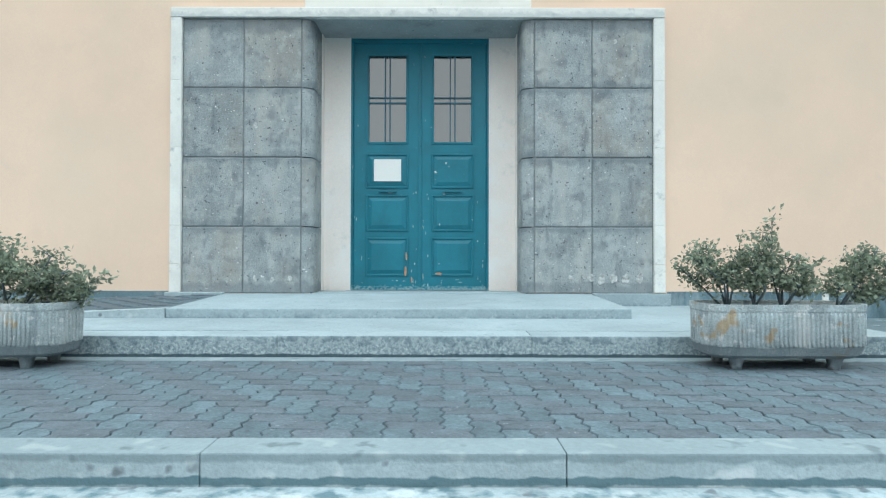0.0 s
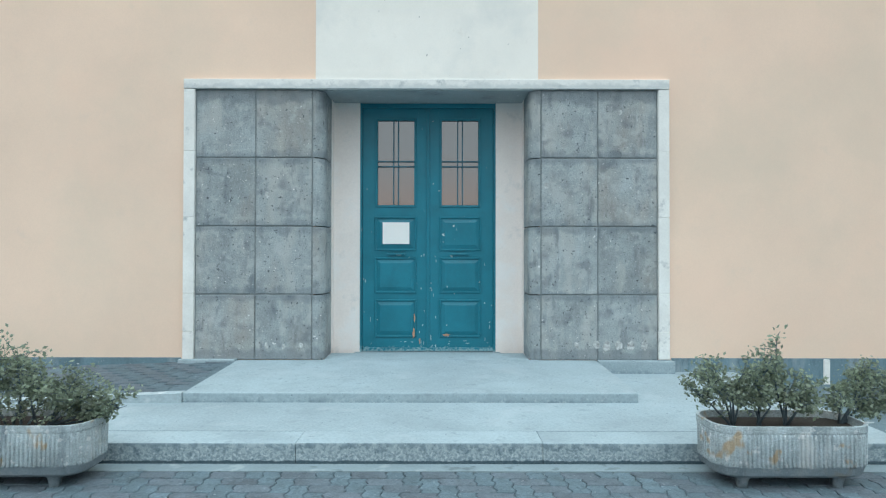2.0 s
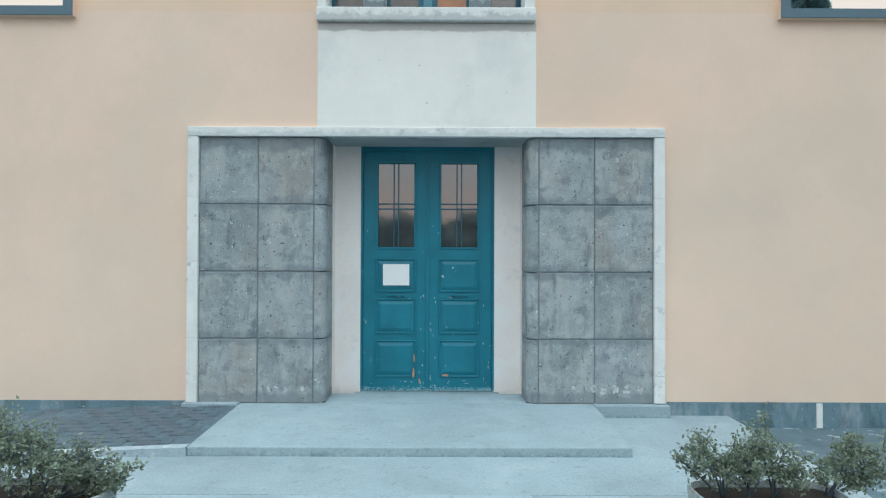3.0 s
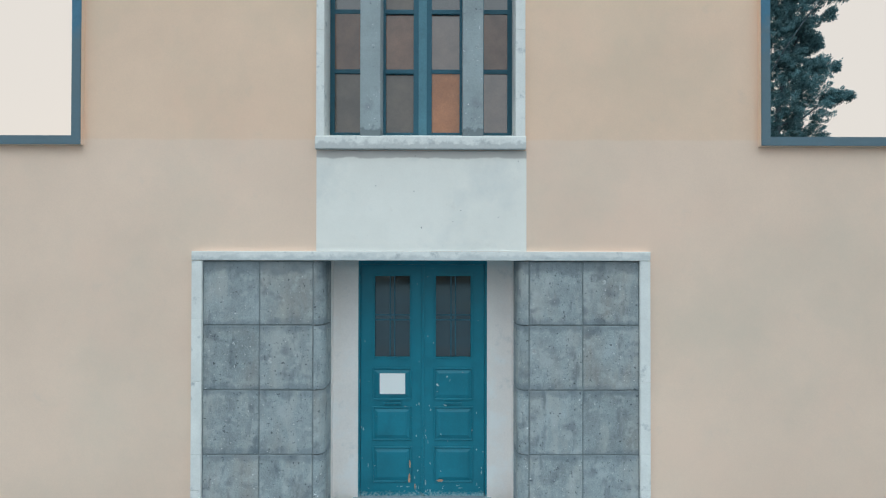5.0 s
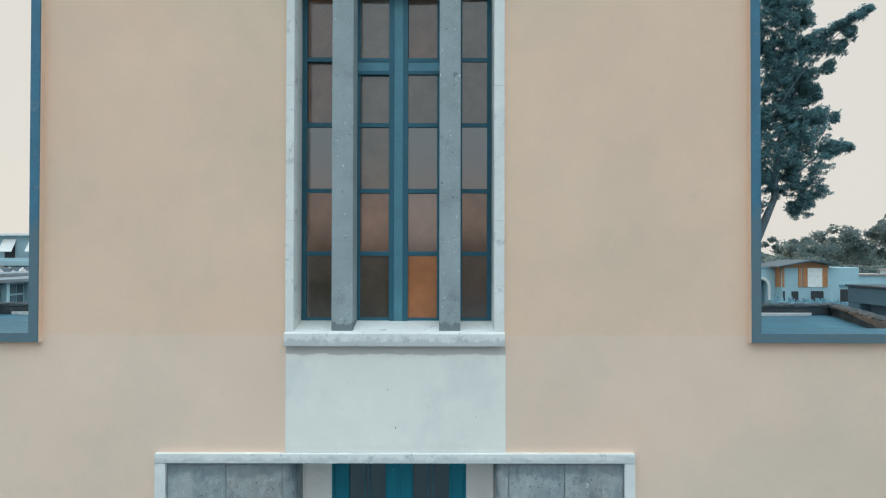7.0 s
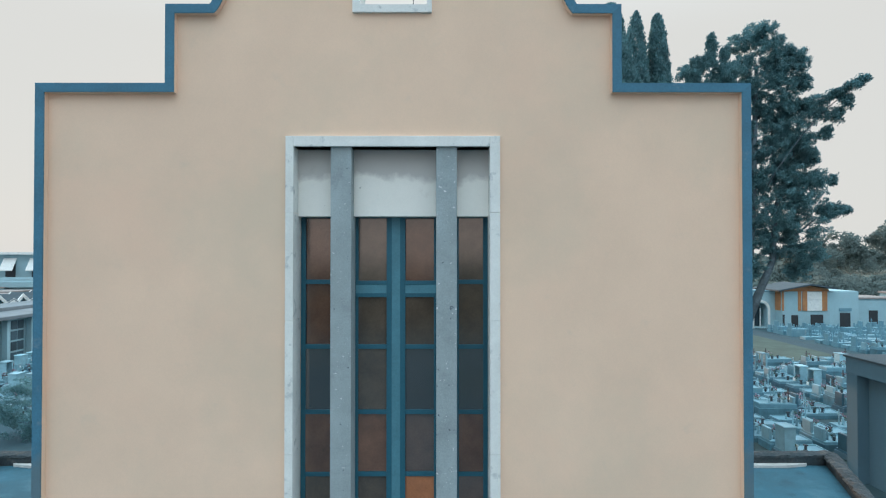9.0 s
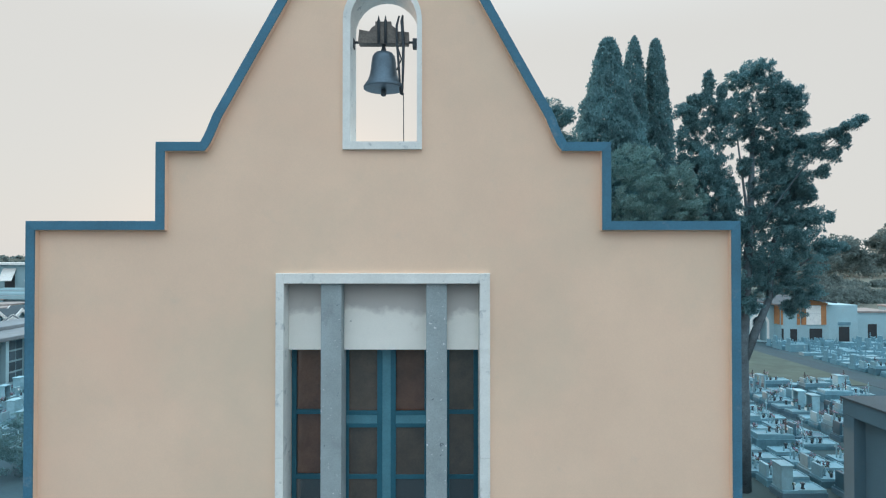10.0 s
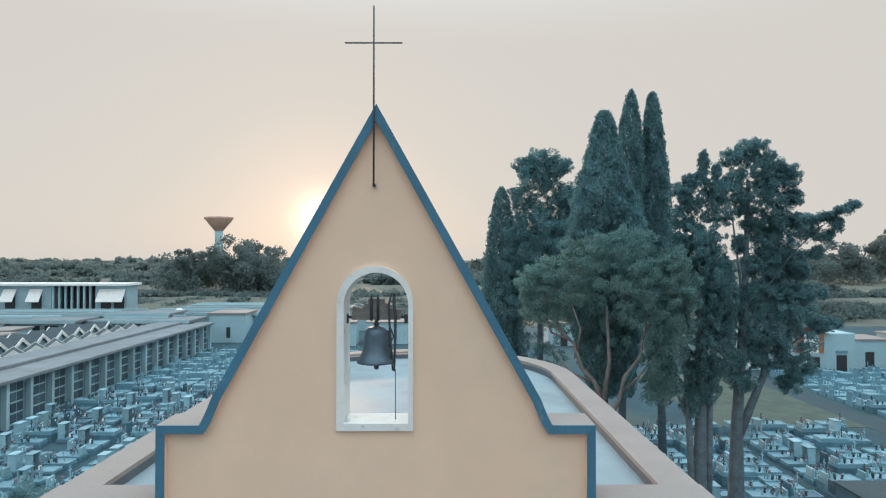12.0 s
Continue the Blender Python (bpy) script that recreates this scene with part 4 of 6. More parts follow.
def make_planter(at):
    p = thing("planter", "weathered ribbed concrete planter with ochre stains, standing before the step", "planter", "planters by the steps", at=at)
    L, D = 1.035, 0.44
    prof = [(0.80, 0.075), (0.90, 0.095), (0.965, 0.15), (0.985, 0.36), (1.0, 0.372), (1.0, 0.412), (0.93, 0.412), (0.92, 0.36)]
    bm = bmesh.new()
    rings = [[bm.verts.new((x * (1 - (1 - s) * 0.55), y * s, z)) for x, y, _ in stadium(L, D, 0)] for s, z in prof]
    for a, b in zip(rings, rings[1:]):
        for i in range(len(a)):
            bm.faces.new((a[i], a[(i + 1) % len(a)], b[(i + 1) % len(a)], b[i]))
    bm.faces.new(list(reversed(rings[0])))
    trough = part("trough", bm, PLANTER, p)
    part("soil", plate([(x * 0.95, y * 0.93) for x, y, _ in stadium(L, D, 0)], [], 0.33, 0.362, "z"), SOIL, p, "dark soil")
    rib = tube(bmesh.new(), [(0, 0, 0.150), (0, 0, 0.165), (0, 0, 0.345), (0, 0, 0.362)], [0.005, 0.0105, 0.0105, 0.005], 6)
    rib = mesh_of("rib", rib, PLANTER)
    flat, cr = L / 2 - 0.15, 0.15 * 0.93
    spots = [(-flat + 2 * flat * i / 26, -D / 2 * 0.975) for i in range(27)]
    for s in (1, -1):
        for i in range(1, 6):
            a = math.pi / 2 * i / 6
            spots.append((s * (flat + cr * math.sin(a)), -(D / 2 - 0.15) - cr * math.cos(a)))
        for i in range(5):
            spots.append((s * L / 2 * 0.985, -(D / 2 - 0.15) + (D - 0.30) * i / 4))
    for x, y in spots:
        part("rib", rib, PLANTER, trough, at=(x, y, 0))
    for x in (-0.32, 0.30):
        for y in (-0.13, 0.13):
            part("foot", tube(bmesh.new(), [(x, y, 0), (x, y, 0.025), (x, y, 0.06), (x, y, 0.10)], [0.036, 0.038, 0.046, 0.078], 4), PLANTER, p)
    return p


def make_shrub(at, stems, seed, count):
    """stems: (foot x, tip x, tip y, tip z, spread)."""
    rng = np.random.default_rng(seed)
    s = thing("shrub", "straggly green shrub with small leaves growing in a concrete planter", "shrub", "shrubs in the planters", at=at)
    spots = []
    for fx, tx, ty, tz, spread in stems:
        bm = bmesh.new()
        a, b = Vector((fx, 0, 0)), Vector((tx, ty, tz * 1.03))
        mid = a.lerp(b, 0.45) + Vector(rng.normal(size=3) * 0.03)
        tube(bm, [a, mid, b], [0.0095, 0.0058, 0.0022], 5)
        for k in range(17):
            f = rng.uniform(0.5, 1.0)
            o = a.lerp(mid, f * 2) if f < 0.5 else mid.lerp(b, f * 2 - 1)
            d = Vector(rng.normal(size=3))
            d.z = abs(d.z) * 0.6 - 0.15
            tip = o + d.normalized() * spread * rng.uniform(0.5, 1.15)
            tube(bm, [o, o.lerp(tip, 0.5) + Vector((0, 0, 0.012)), tip], [0.0032, 0.0024, 0.0012], 4)
            for _ in range(count):
                q = o.lerp(tip, rng.uniform(0.25, 1.05))
                spots.append(q + Vector(rng.normal(size=3) * 0.022))
        part("stem", bm, BARK, s, "thin brown branching stem")
    part("foliage", leaves("foliage", spots, 0.0155, rng, 0.55), LEAF, s, kind="stuff")
    return s


make_planter((2.455, -2.93, 0))
make_planter((-2.63, -2.93, 0))
make_shrub((2.31, -2.93, 0.36), [(-0.17, -0.42, 0.0, 0.36, 0.14), (-0.17, -0.28, 0.05, 0.41, 0.14), (-0.16, -0.10, -0.04, 0.38, 0.13), (-0.18, -0.44, 0.02, 0.24, 0.12), (-0.16, -0.24, -0.05, 0.24, 0.13), (0.0, -0.08, 0.0, 0.34, 0.13), (0.0, 0.06, 0.05, 0.32, 0.14), (0.01, 0.08, -0.03, 0.46, 0.13), (0.02, 0.04, 0.0, 0.20, 0.13),
                                 (0.19, 0.13, 0.0, 0.58, 0.10), (0.19, 0.28, 0.02, 0.34, 0.14), (0.19, 0.38, -0.04, 0.30, 0.10), (0.18, 0.20, 0.05, 0.24, 0.14), (0.20, 0.34, 0.0, 0.18, 0.12)], 3, 19)
make_shrub((3.25, -2.88, 0.36), [(-0.36, -0.34, 0.0, 0.24, 0.11), (-0.35, -0.20, 0.0, 0.34, 0.14), (-0.34, -0.04, 0.05, 0.40, 0.17), (-0.33, 0.06, 0.0, 0.30, 0.17), (-0.34, -0.06, 0.0, 0.16, 0.15), (-0.34, 0.14, 0.0, 0.22, 0.15)], 5, 24)
make_shrub((-2.75, -2.93, 0.36), [(-0.32, -0.35, 0.0, 0.38, 0.19), (-0.15, -0.18, 0.03, 0.52, 0.19), (0.0, -0.02, 0.0, 0.30, 0.2), (0.05, 0.10, -0.04, 0.40, 0.18), (0.15, 0.16, 0.05, 0.28, 0.17), (0.30, 0.50, -0.02, 0.34, 0.15), (0.32, 0.74, 0.0, 0.17, 0.13), (0.28, 0.56, 0.0, 0.22, 0.14), (0.28, 0.36, 0.05, 0.20, 0.14), (0.30, 0.62, -0.04, 0.26, 0.15), (-0.05, -0.05, -0.06, 0.58, 0.16), (-0.3, -0.5, 0.0, 0.50, 0.18), (0.32, 0.80, 0.02, 0.12, 0.12), (-0.2, -0.28, -0.05, 0.40, 0.19), (0.1, 0.05, 0.03, 0.45, 0.18), (0.2, 0.28, -0.03, 0.30, 0.16)], 7, 24)


# ---- trees ----
def make_tree(at, label, seed, trunk, clumps, material, tuft, per, category="tree", flat=0.55, out=1.0, rise=0.3, reach=1.3, bark=None):
    """trunk: list of limbs, each a list of points and its foot and tip radius; clumps: (x, y, z, radius) round which tufts gather."""
    rng = np.random.default_rng(seed)
    t = thing("tree", label, category, "trees beside the chapel", at=at)
    bm = bmesh.new()
    for pts, r0, r1 in trunk:
        k = len(pts)
        tube(bm, pts, [r0 + (r1 - r0) * i / (k - 1) for i in range(k)], 9)
    part("trunk", bm, bark or BARK, t, "bare grey-brown trunk with forked limbs")
    spots, ways = [], []
    for x, y, z, r in clumps:
        n = max(20, int(per * (r ** 2)))
        away = np.array([x, y, 0.0]) + rng.normal(size=3) * 0.25
        away[2] = 0
        way = away / (np.linalg.norm(away) + 1e-6) * out + np.array([0, 0, rise]) + rng.normal(size=3) * 0.28
        way /= np.linalg.norm(way)
        f = rng.uniform(-1, 1, size=(n, 1))
        spread = r * 0.50 * (1.0 - 0.55 * np.clip(f, 0, 1))
        ways.append(np.repeat(way[None, :], n, axis=0))
        ball = rng.normal(size=(n, 3))
        ball *= (rng.uniform(0, 1, n) ** 0.4 / np.linalg.norm(ball, axis=1))[:, None]
        spots.append(np.array([x, y, z]) + way * f * r * reach + ball * spread * np.array([1.8, 1.8, 1.8 * flat]))
    part("crown", leaves("crown", np.concatenate(spots), tuft, rng, 0.34, 0.6, np.concatenate(ways)), material, t, kind="stuff")
    return t


def sprays(profile, top, foot, count, seed, lean=0.0):
    """Upright sprays that fill the outline of a slim cypress; profile: (share of the height, half width) from foot to tip."""
    rng = np.random.default_rng(seed)
    fs, ws = zip(*profile)
    grid = np.linspace(0, 1, 200)
    share = np.cumsum(np.interp(grid, fs, ws) + 0.15)
    f = np.interp(rng.uniform(0, 1, count), share / share[-1], grid)
    a = rng.uniform(0, 2 * math.pi, count)
    bulge = sum(rng.uniform(0.03, 0.07) * np.sin(a * k + f * q + rng.uniform(0, 6)) for k, q in ((2, 9), (3, -14), (5, 31), (7, -47), (4, 80)))
    r = np.interp(f, fs, ws) * (1 + 1.3 * bulge) * rng.uniform(0.25, 1.08, count) ** 0.4 + rng.normal(size=count) * 0.035
    z = foot + (top - foot) * f
    return np.stack([r * np.cos(a) + lean * f, r * np.sin(a), z], axis=1)


def make_cypress(at, label, seed, top, profile, foot, count, trunk, lean=0.0, tuft=0.09):
    rng = np.random.default_rng(seed)
    t = thing("tree", label, "cypress", "trees beside the chapel", at=at)
    bm = bmesh.new()
    tube(bm, [(0, 0, 0), (lean * 0.3, 0, top * 0.35), (lean, 0, top * 0.9)], [trunk, trunk * 0.7, 0.04], 9)
    part("trunk", bm, BARK, t, "bare grey-brown trunk")
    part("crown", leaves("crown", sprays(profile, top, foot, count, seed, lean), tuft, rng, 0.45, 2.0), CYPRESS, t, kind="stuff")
    return t


def layered(blobs, seed, inner_count, clump=(0.22, 0.52), gaps=9.0):
    """Clumps gathered inside large blobs (x, y, z, rx, rz); waves of lower gaps leave more holes between them."""
    rng = np.random.default_rng(seed)
    res = []
    for x, y, z, rx, rz in blobs:
        for k in range(inner_count):
            d = rng.normal(size=3)
            d /= np.linalg.norm(d)
            q = rng.uniform(0.15, 1.12) ** 0.5
            cx, cy, cz = x + d[0] * rx * q, y + d[1] * rx * q, z + d[2] * rz * 1.3 * q
            wave = math.sin(5.3 * cx + 2.1 * cz + seed) + math.sin(6.7 * cz - 2.9 * cx + 0.5 * cy) + math.sin(8.1 * cx + 0.7 * cy - 4.4 * cz)
            if wave < gaps:
                res.append((cx, cy, cz, rng.uniform(*clump)))
    return res


def straight(h, r=0.25, lean=0.0):
    return [([(0, 0, 0), (lean * 0.4, 0, h * 0.4), (lean, 0, h * 0.85)], r, 0.05)]


SLIM = "slim dark green cypress with a pointed tip"
make_cypress((8.72, 21.6, GZ), "broad dark green cypress with a blunt tip", 11, 21.15, [(0, 0.5), (0.12, 1.2), (0.35, 1.9), (0.55, 1.85), (0.67, 1.6), (0.79, 1.12), (0.86, 0.82), (0.92, 0.58), (0.975, 0.42), (1, 0.2)], 7.2, 75000, 0.3, 0.1, 0.085)
make_cypress((12.75, 32.2, GZ), SLIM, 12, 25.2, [(0, 0.8), (0.2, 1.3), (0.5, 1.15), (0.75, 0.95), (0.88, 0.72), (0.95, 0.45), (0.985, 0.22), (1, 0.05)], 4.8, 42000, 0.3, 0.80, 0.105)
make_cypress((15.55, 32.2, GZ), SLIM, 13, 25.05, [(0, 0.7), (0.25, 1.1), (0.5, 0.9), (0.72, 0.78), (0.86, 0.64), (0.94, 0.5), (0.985, 0.3), (1, 0.1)], 4.8, 40000, 0.3, -0.60, 0.105)
make_cypress((5.2, 36.0, GZ), SLIM, 14, 19.1, [(0, 1.3), (0.35, 1.6), (0.6, 1.4), (0.75, 1.15), (0.9, 0.75), (0.97, 0.45), (1, 0.15)], 1.5, 34000, 0.25, 0.0, 0.105)
make_tree((7.75, 34.5, GZ), "broad dark conifer with a domed crown", 21, straight(20, 0.35),
          layered([(0.2, 0, 20.9, 1.3, 0.5), (-0.9, 0, 20.3, 1.1, 0.6), (1.2, 0, 20.3, 1.0, 0.6), (0.1, 0, 19.8, 1.6, 0.7), (1.9, 0, 18.4, 1.1, 0.7), (2.3, 0, 16.8, 1.2, 0.9), (-0.2, 0, 19.2, 1.7, 0.6), (-1.2, 0, 18.1, 1.0, 0.8), (0.6, 0, 17.8, 1.6, 1.0), (1.9, 0, 17.9, 0.8, 0.8), (-0.6, 0, 16.6, 1.7, 0.9), (1.5, 0, 16.2, 1.5, 1.0),
                   (0.2, 0, 14.6, 2.4, 1.3), (0.0, 0, 15.4, 2.0, 0.9), (-0.6, 0, 13.0, 2.0, 1.2), (0.8, 0, 12.4, 2.0, 1.2), (-1.3, 0, 13.2, 1.4, 1.4), (-1.7, 0, 15.6, 0.9, 1.0), (-1.7, 0, 11.0, 1.2, 1.4), (1.8, 0, 13.4, 1.6, 1.6), (0, 0, 11.6, 2.5, 1.6), (0, 0, 9.0, 2.3, 1.6), (0, 0, 6.6, 1.9, 1.3), (2.0, 0, 10.5, 1.4, 1.4)], 21, 66, (0.16, 0.38), 2.2)
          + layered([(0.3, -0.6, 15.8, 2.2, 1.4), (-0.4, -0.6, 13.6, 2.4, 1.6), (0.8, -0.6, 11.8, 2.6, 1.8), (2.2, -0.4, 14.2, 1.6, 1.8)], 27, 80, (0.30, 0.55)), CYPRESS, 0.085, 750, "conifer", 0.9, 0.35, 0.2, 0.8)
make_tree((7.99, 18.3, GZ), "spreading pine with forked bare limbs and grey-green crown", 22,
          [([(0, 0, 0), (0.15, 0, 2.5), (0.0, 0.1, 5), (-0.2, 0, 7.6)], 0.24, 0.16), ([(-0.2, 0, 7.6), (-0.5, 0.2, 8.5), (-1.05, 0.3, 9.1), (-1.3, 0.5, 10.1), (-1.9, 0.7, 10.7), (-2.2, 0.9, 11.4)], 0.12, 0.05), ([(-1.5, 0.5, 10.3), (-2.3, 0.6, 10.6), (-2.8, 0.7, 11.9)], 0.07, 0.03),
           ([(-1.2, 0.4, 9.8), (-1.1, 0.2, 10.8), (-1.5, 0.1, 11.9)], 0.06, 0.03), ([(-0.2, 0, 7.6), (0.1, 0, 9.4), (0.0, 0, 11.8)], 0.12, 0.05), ([(0, 0, 6.8), (0.45, -0.2, 7.8), (0.65, -0.3, 8.8), (1.3, -0.4, 9.7), (1.45, -0.5, 10.8), (1.8, -0.6, 11.8)], 0.10, 0.04),
           ([(0.4, -0.1, 7.9), (1.3, -0.2, 8.8), (2.0, -0.4, 9.8)], 0.07, 0.03), ([(-0.6, 0.2, 8.5), (-1.5, 0.3, 8.9), (-2.3, 0.5, 9.9)], 0.06, 0.02)],
          layered([(0.4, -0.2, 14.6, 1.5, 0.6), (-0.9, 0.2, 14.0, 1.4, 0.6), (1.6, -0.5, 14.0, 1.4, 0.6), (-2.2, 0.8, 13.2, 1.1, 0.5), (2.5, -0.8, 13.3, 0.9, 0.8), (0.2, -0.5, 13.1, 1.9, 0.7), (-1.6, 0.3, 12.5, 1.3, 0.5), (1.8, -0.8, 12.3, 1.4, 0.8), (0.9, -1.0, 11.9, 0.9, 0.7),
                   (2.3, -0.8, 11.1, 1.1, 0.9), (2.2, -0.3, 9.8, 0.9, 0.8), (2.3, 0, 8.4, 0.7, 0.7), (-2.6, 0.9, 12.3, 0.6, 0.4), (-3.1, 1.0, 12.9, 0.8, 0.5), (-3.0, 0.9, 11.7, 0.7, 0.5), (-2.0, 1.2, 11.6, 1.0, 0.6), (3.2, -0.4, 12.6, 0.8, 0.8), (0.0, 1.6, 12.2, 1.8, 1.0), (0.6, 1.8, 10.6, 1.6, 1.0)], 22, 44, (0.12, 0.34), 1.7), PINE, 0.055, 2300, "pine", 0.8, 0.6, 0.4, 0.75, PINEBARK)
make_tree((12.3, 19.0, GZ), "dark cypress with a ragged top and several trunks", 23,
          [([(0, 0, 0), (0.0, 0, 4), (0.1, 0, 9), (0, 0, 14)], 0.40, 0.1), ([(-0.32, 0.2, 0), (-0.36, 0, 4), (-0.6, 0, 9)], 0.22, 0.11), ([(0.3, 0, 0), (0.4, 0, 5), (0.5, 0, 9)], 0.20, 0.11)],
          layered([(0.25, 0, 18.2, 0.15, 0.45), (0.85, 0, 17.6, 0.13, 0.4), (-0.4, 0, 17.4, 0.3, 0.3), (0.1, 0, 17.2, 0.45, 0.4), (-0.75, 0, 16.8, 0.45, 0.35), (0.85, 0, 16.9, 0.5, 0.4), (-0.2, 0, 16.4, 0.6, 0.4), (0.9, 0, 16.0, 0.7, 0.6), (-0.8, 0, 15.7, 0.5, 0.4), (0.4, 0, 15.2, 0.9, 0.6), (-0.5, 0, 14.9, 0.8, 0.5),
                   (0.2, 0, 14.2, 1.3, 0.8), (-0.4, 0, 12.9, 1.2, 1.0), (0.7, 0, 12.0, 1.2, 1.1), (-0.4, 0, 10.8, 1.4, 1.1), (0.5, 0, 9.7, 1.3, 1.0), (-0.4, 0, 8.6, 1.1, 0.8), (-0.5, 0, 7.6, 0.5, 0.7), (1.15, 0, 11.0, 0.4, 0.9), (1.1, 0, 13.2, 0.35, 0.6), (-1.1, 0, 12.0, 0.4, 0.7)], 23, 80, (0.08, 0.20), 1.2)
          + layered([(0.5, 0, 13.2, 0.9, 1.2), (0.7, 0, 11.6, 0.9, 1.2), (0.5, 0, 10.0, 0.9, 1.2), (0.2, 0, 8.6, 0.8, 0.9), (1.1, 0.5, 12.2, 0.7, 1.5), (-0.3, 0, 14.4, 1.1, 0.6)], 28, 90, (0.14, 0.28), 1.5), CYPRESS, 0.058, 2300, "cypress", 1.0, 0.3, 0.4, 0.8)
make_tree((14.15, 19.6, GZ), "large dark conifer with ragged upturned sprays and long side branch", 24,
          [([(0, 0, 0), (0.05, 0, 3.5), (0.1, 0, 6.4), (0.5, 0, 12), (0.7, 0, 17.5)], 0.44, 0.07), ([(0.08, 0, 5.6), (0.75, 0, 7.2), (1.35, 0, 8.6), (1.5, 0, 11)], 0.22, 0.10), ([(1.5, 0, 11), (2.2, 0, 13), (2.6, 0, 15)], 0.09, 0.04),
           ([(0.6, 0, 11), (1.3, -0.4, 12.6), (2.2, -1.0, 14.2), (2.9, -1.6, 15.2), (3.7, -2.3, 16.0)], 0.035, 0.012), ([(0.45, 0, 10.5), (0.3, 0, 13.0), (-0.1, 0, 16.2)], 0.09, 0.03), ([(1.4, 0, 9.6), (2.4, 0, 9.8), (3.4, 0, 10.6)], 0.07, 0.03)],
          layered([(0.7, 0, 19, 0.9, 0.2), (0.1, 0, 18.5, 0.6, 0.28), (1.4, 0, 18.6, 0.5, 0.24), (2.3, 0, 18, 0.55, 0.3), (1.1, 0, 17.9, 1.1, 0.45), (0, 0, 17.3, 0.7, 0.4), (1.9, 0, 17.2, 0.9, 0.45), (1.2, 0, 16.8, 1.1, 0.45), (2.6, 0, 16.7, 0.5, 0.3), (0.2, 0, 16.4, 0.5, 0.35), (1.6, 0, 16, 1, 0.5), (0.9, 0, 15.7, 0.6, 0.45),
                   (2.3, 0, 15, 1, 0.45), (1.4, 0, 14.7, 0.6, 0.55), (1.9, 0, 13.8, 0.9, 0.6), (2.3, 0, 13.9, 0.7, 0.45), (2.9, 0, 13.3, 0.5, 0.35), (0.8, 0, 13.6, 0.35, 0.4), (1.6, 0, 12.7, 0.9, 0.55), (2.4, 0, 12.5, 0.8, 0.45), (3.4, 0, 12.3, 0.55, 0.3), (4, 0, 12.3, 0.2, 0.15), (0.7, 0, 12.2, 0.5, 0.45), (2, 0, 11.5, 1, 0.6), (2.9, 0, 11.4, 0.8, 0.45),
                   (4.1, 0, 10.9, 0.55, 0.3), (0.4, 0, 10.9, 0.8, 0.7), (1.5, 0, 10.4, 1.1, 0.6), (2.8, 0, 10.2, 1, 0.5), (4.6, 0, 10.9, 0.2, 0.12), (0.3, 0, 9.5, 0.9, 0.6), (1.8, 0, 9.2, 0.9, 0.5), (2.9, 0, 9, 0.8, 0.4), (2.6, 0, 8.2, 0.6, 0.35), (0.2, 0, 8.4, 0.8, 0.4), (0.2, 0, 11.8, 0.35, 0.4), (0.3, 0, 14.6, 0.3, 0.3), (2.9, 0, 15.6, 0.4, 0.25), (2.8, 0, 17.6, 0.3, 0.2)], 24, 85, (0.09, 0.22), 1.05)
          + layered([(1.7, 0.4, 17.4, 1, 0.6), (2.1, 0.5, 15.6, 0.8, 0.7), (2.1, 0.5, 13.6, 0.8, 0.8), (2, 0.5, 11.8, 1, 0.9), (1.8, 0.5, 10, 1.1, 0.7)], 29, 60, (0.14, 0.30), 1.3)
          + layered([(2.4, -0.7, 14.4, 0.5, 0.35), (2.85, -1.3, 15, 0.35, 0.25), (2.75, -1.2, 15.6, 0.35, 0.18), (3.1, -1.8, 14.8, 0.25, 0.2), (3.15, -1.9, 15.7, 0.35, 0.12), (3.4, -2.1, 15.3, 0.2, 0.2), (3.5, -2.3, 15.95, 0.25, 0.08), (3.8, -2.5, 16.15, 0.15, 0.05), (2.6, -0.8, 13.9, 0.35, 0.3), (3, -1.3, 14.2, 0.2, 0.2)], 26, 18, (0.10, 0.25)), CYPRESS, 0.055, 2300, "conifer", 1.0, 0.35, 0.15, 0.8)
make_tree((-19.5, 22, GZ), "low round dark green bush", 25, straight(1.2, 0.1), layered([(0, 0, 1.4, 1.5, 1.2)], 25, 70), CYPRESS, 0.06, 1300, "bush")


def far_wood(name, label, x0, x1, y0, y1, h0, h1, spread, count, tuft, seed, dense=1.0):
    rng = np.random.default_rng(seed)
    spots = []
    for k in range(count):
        x, y = rng.uniform(x0, x1), rng.uniform(y0, y1)
        h = rng.uniform(h0, h1) * (0.72 + 0.28 * math.sin(x * 0.11 + seed) * math.sin(x * 0.031))
        for j in range(7):
            r = spread * rng.uniform(0.16, 0.40)
            c = np.array([x + rng.normal() * spread * 0.30, y + rng.normal() * spread * 0.30, GZ + h * rng.uniform(0.35, 1.0) - r * 0.6])
            n = int(90 * dense)
            d = rng.normal(size=(n, 3))
            d /= np.linalg.norm(d, axis=1)[:, None]
            spots.append(c + d * r * rng.uniform(0.45, 1.0, size=(n, 1)) * np.array([1, 1, 0.75]))
        n = int(60 * dense)
        spots.append(np.array([x, y, GZ]) + rng.normal(size=(n, 3)) * np.array([spread * 0.4, spread * 0.4, 0]) + np.array([0, 0, 1]) * rng.uniform(0, h * 0.6, size=(n, 1)))
    ob = part(name, leaves(name, np.concatenate(spots), tuft, rng, 0.7), FARTREE)
    return tagged(ob, label, "trees", kind="stuff")


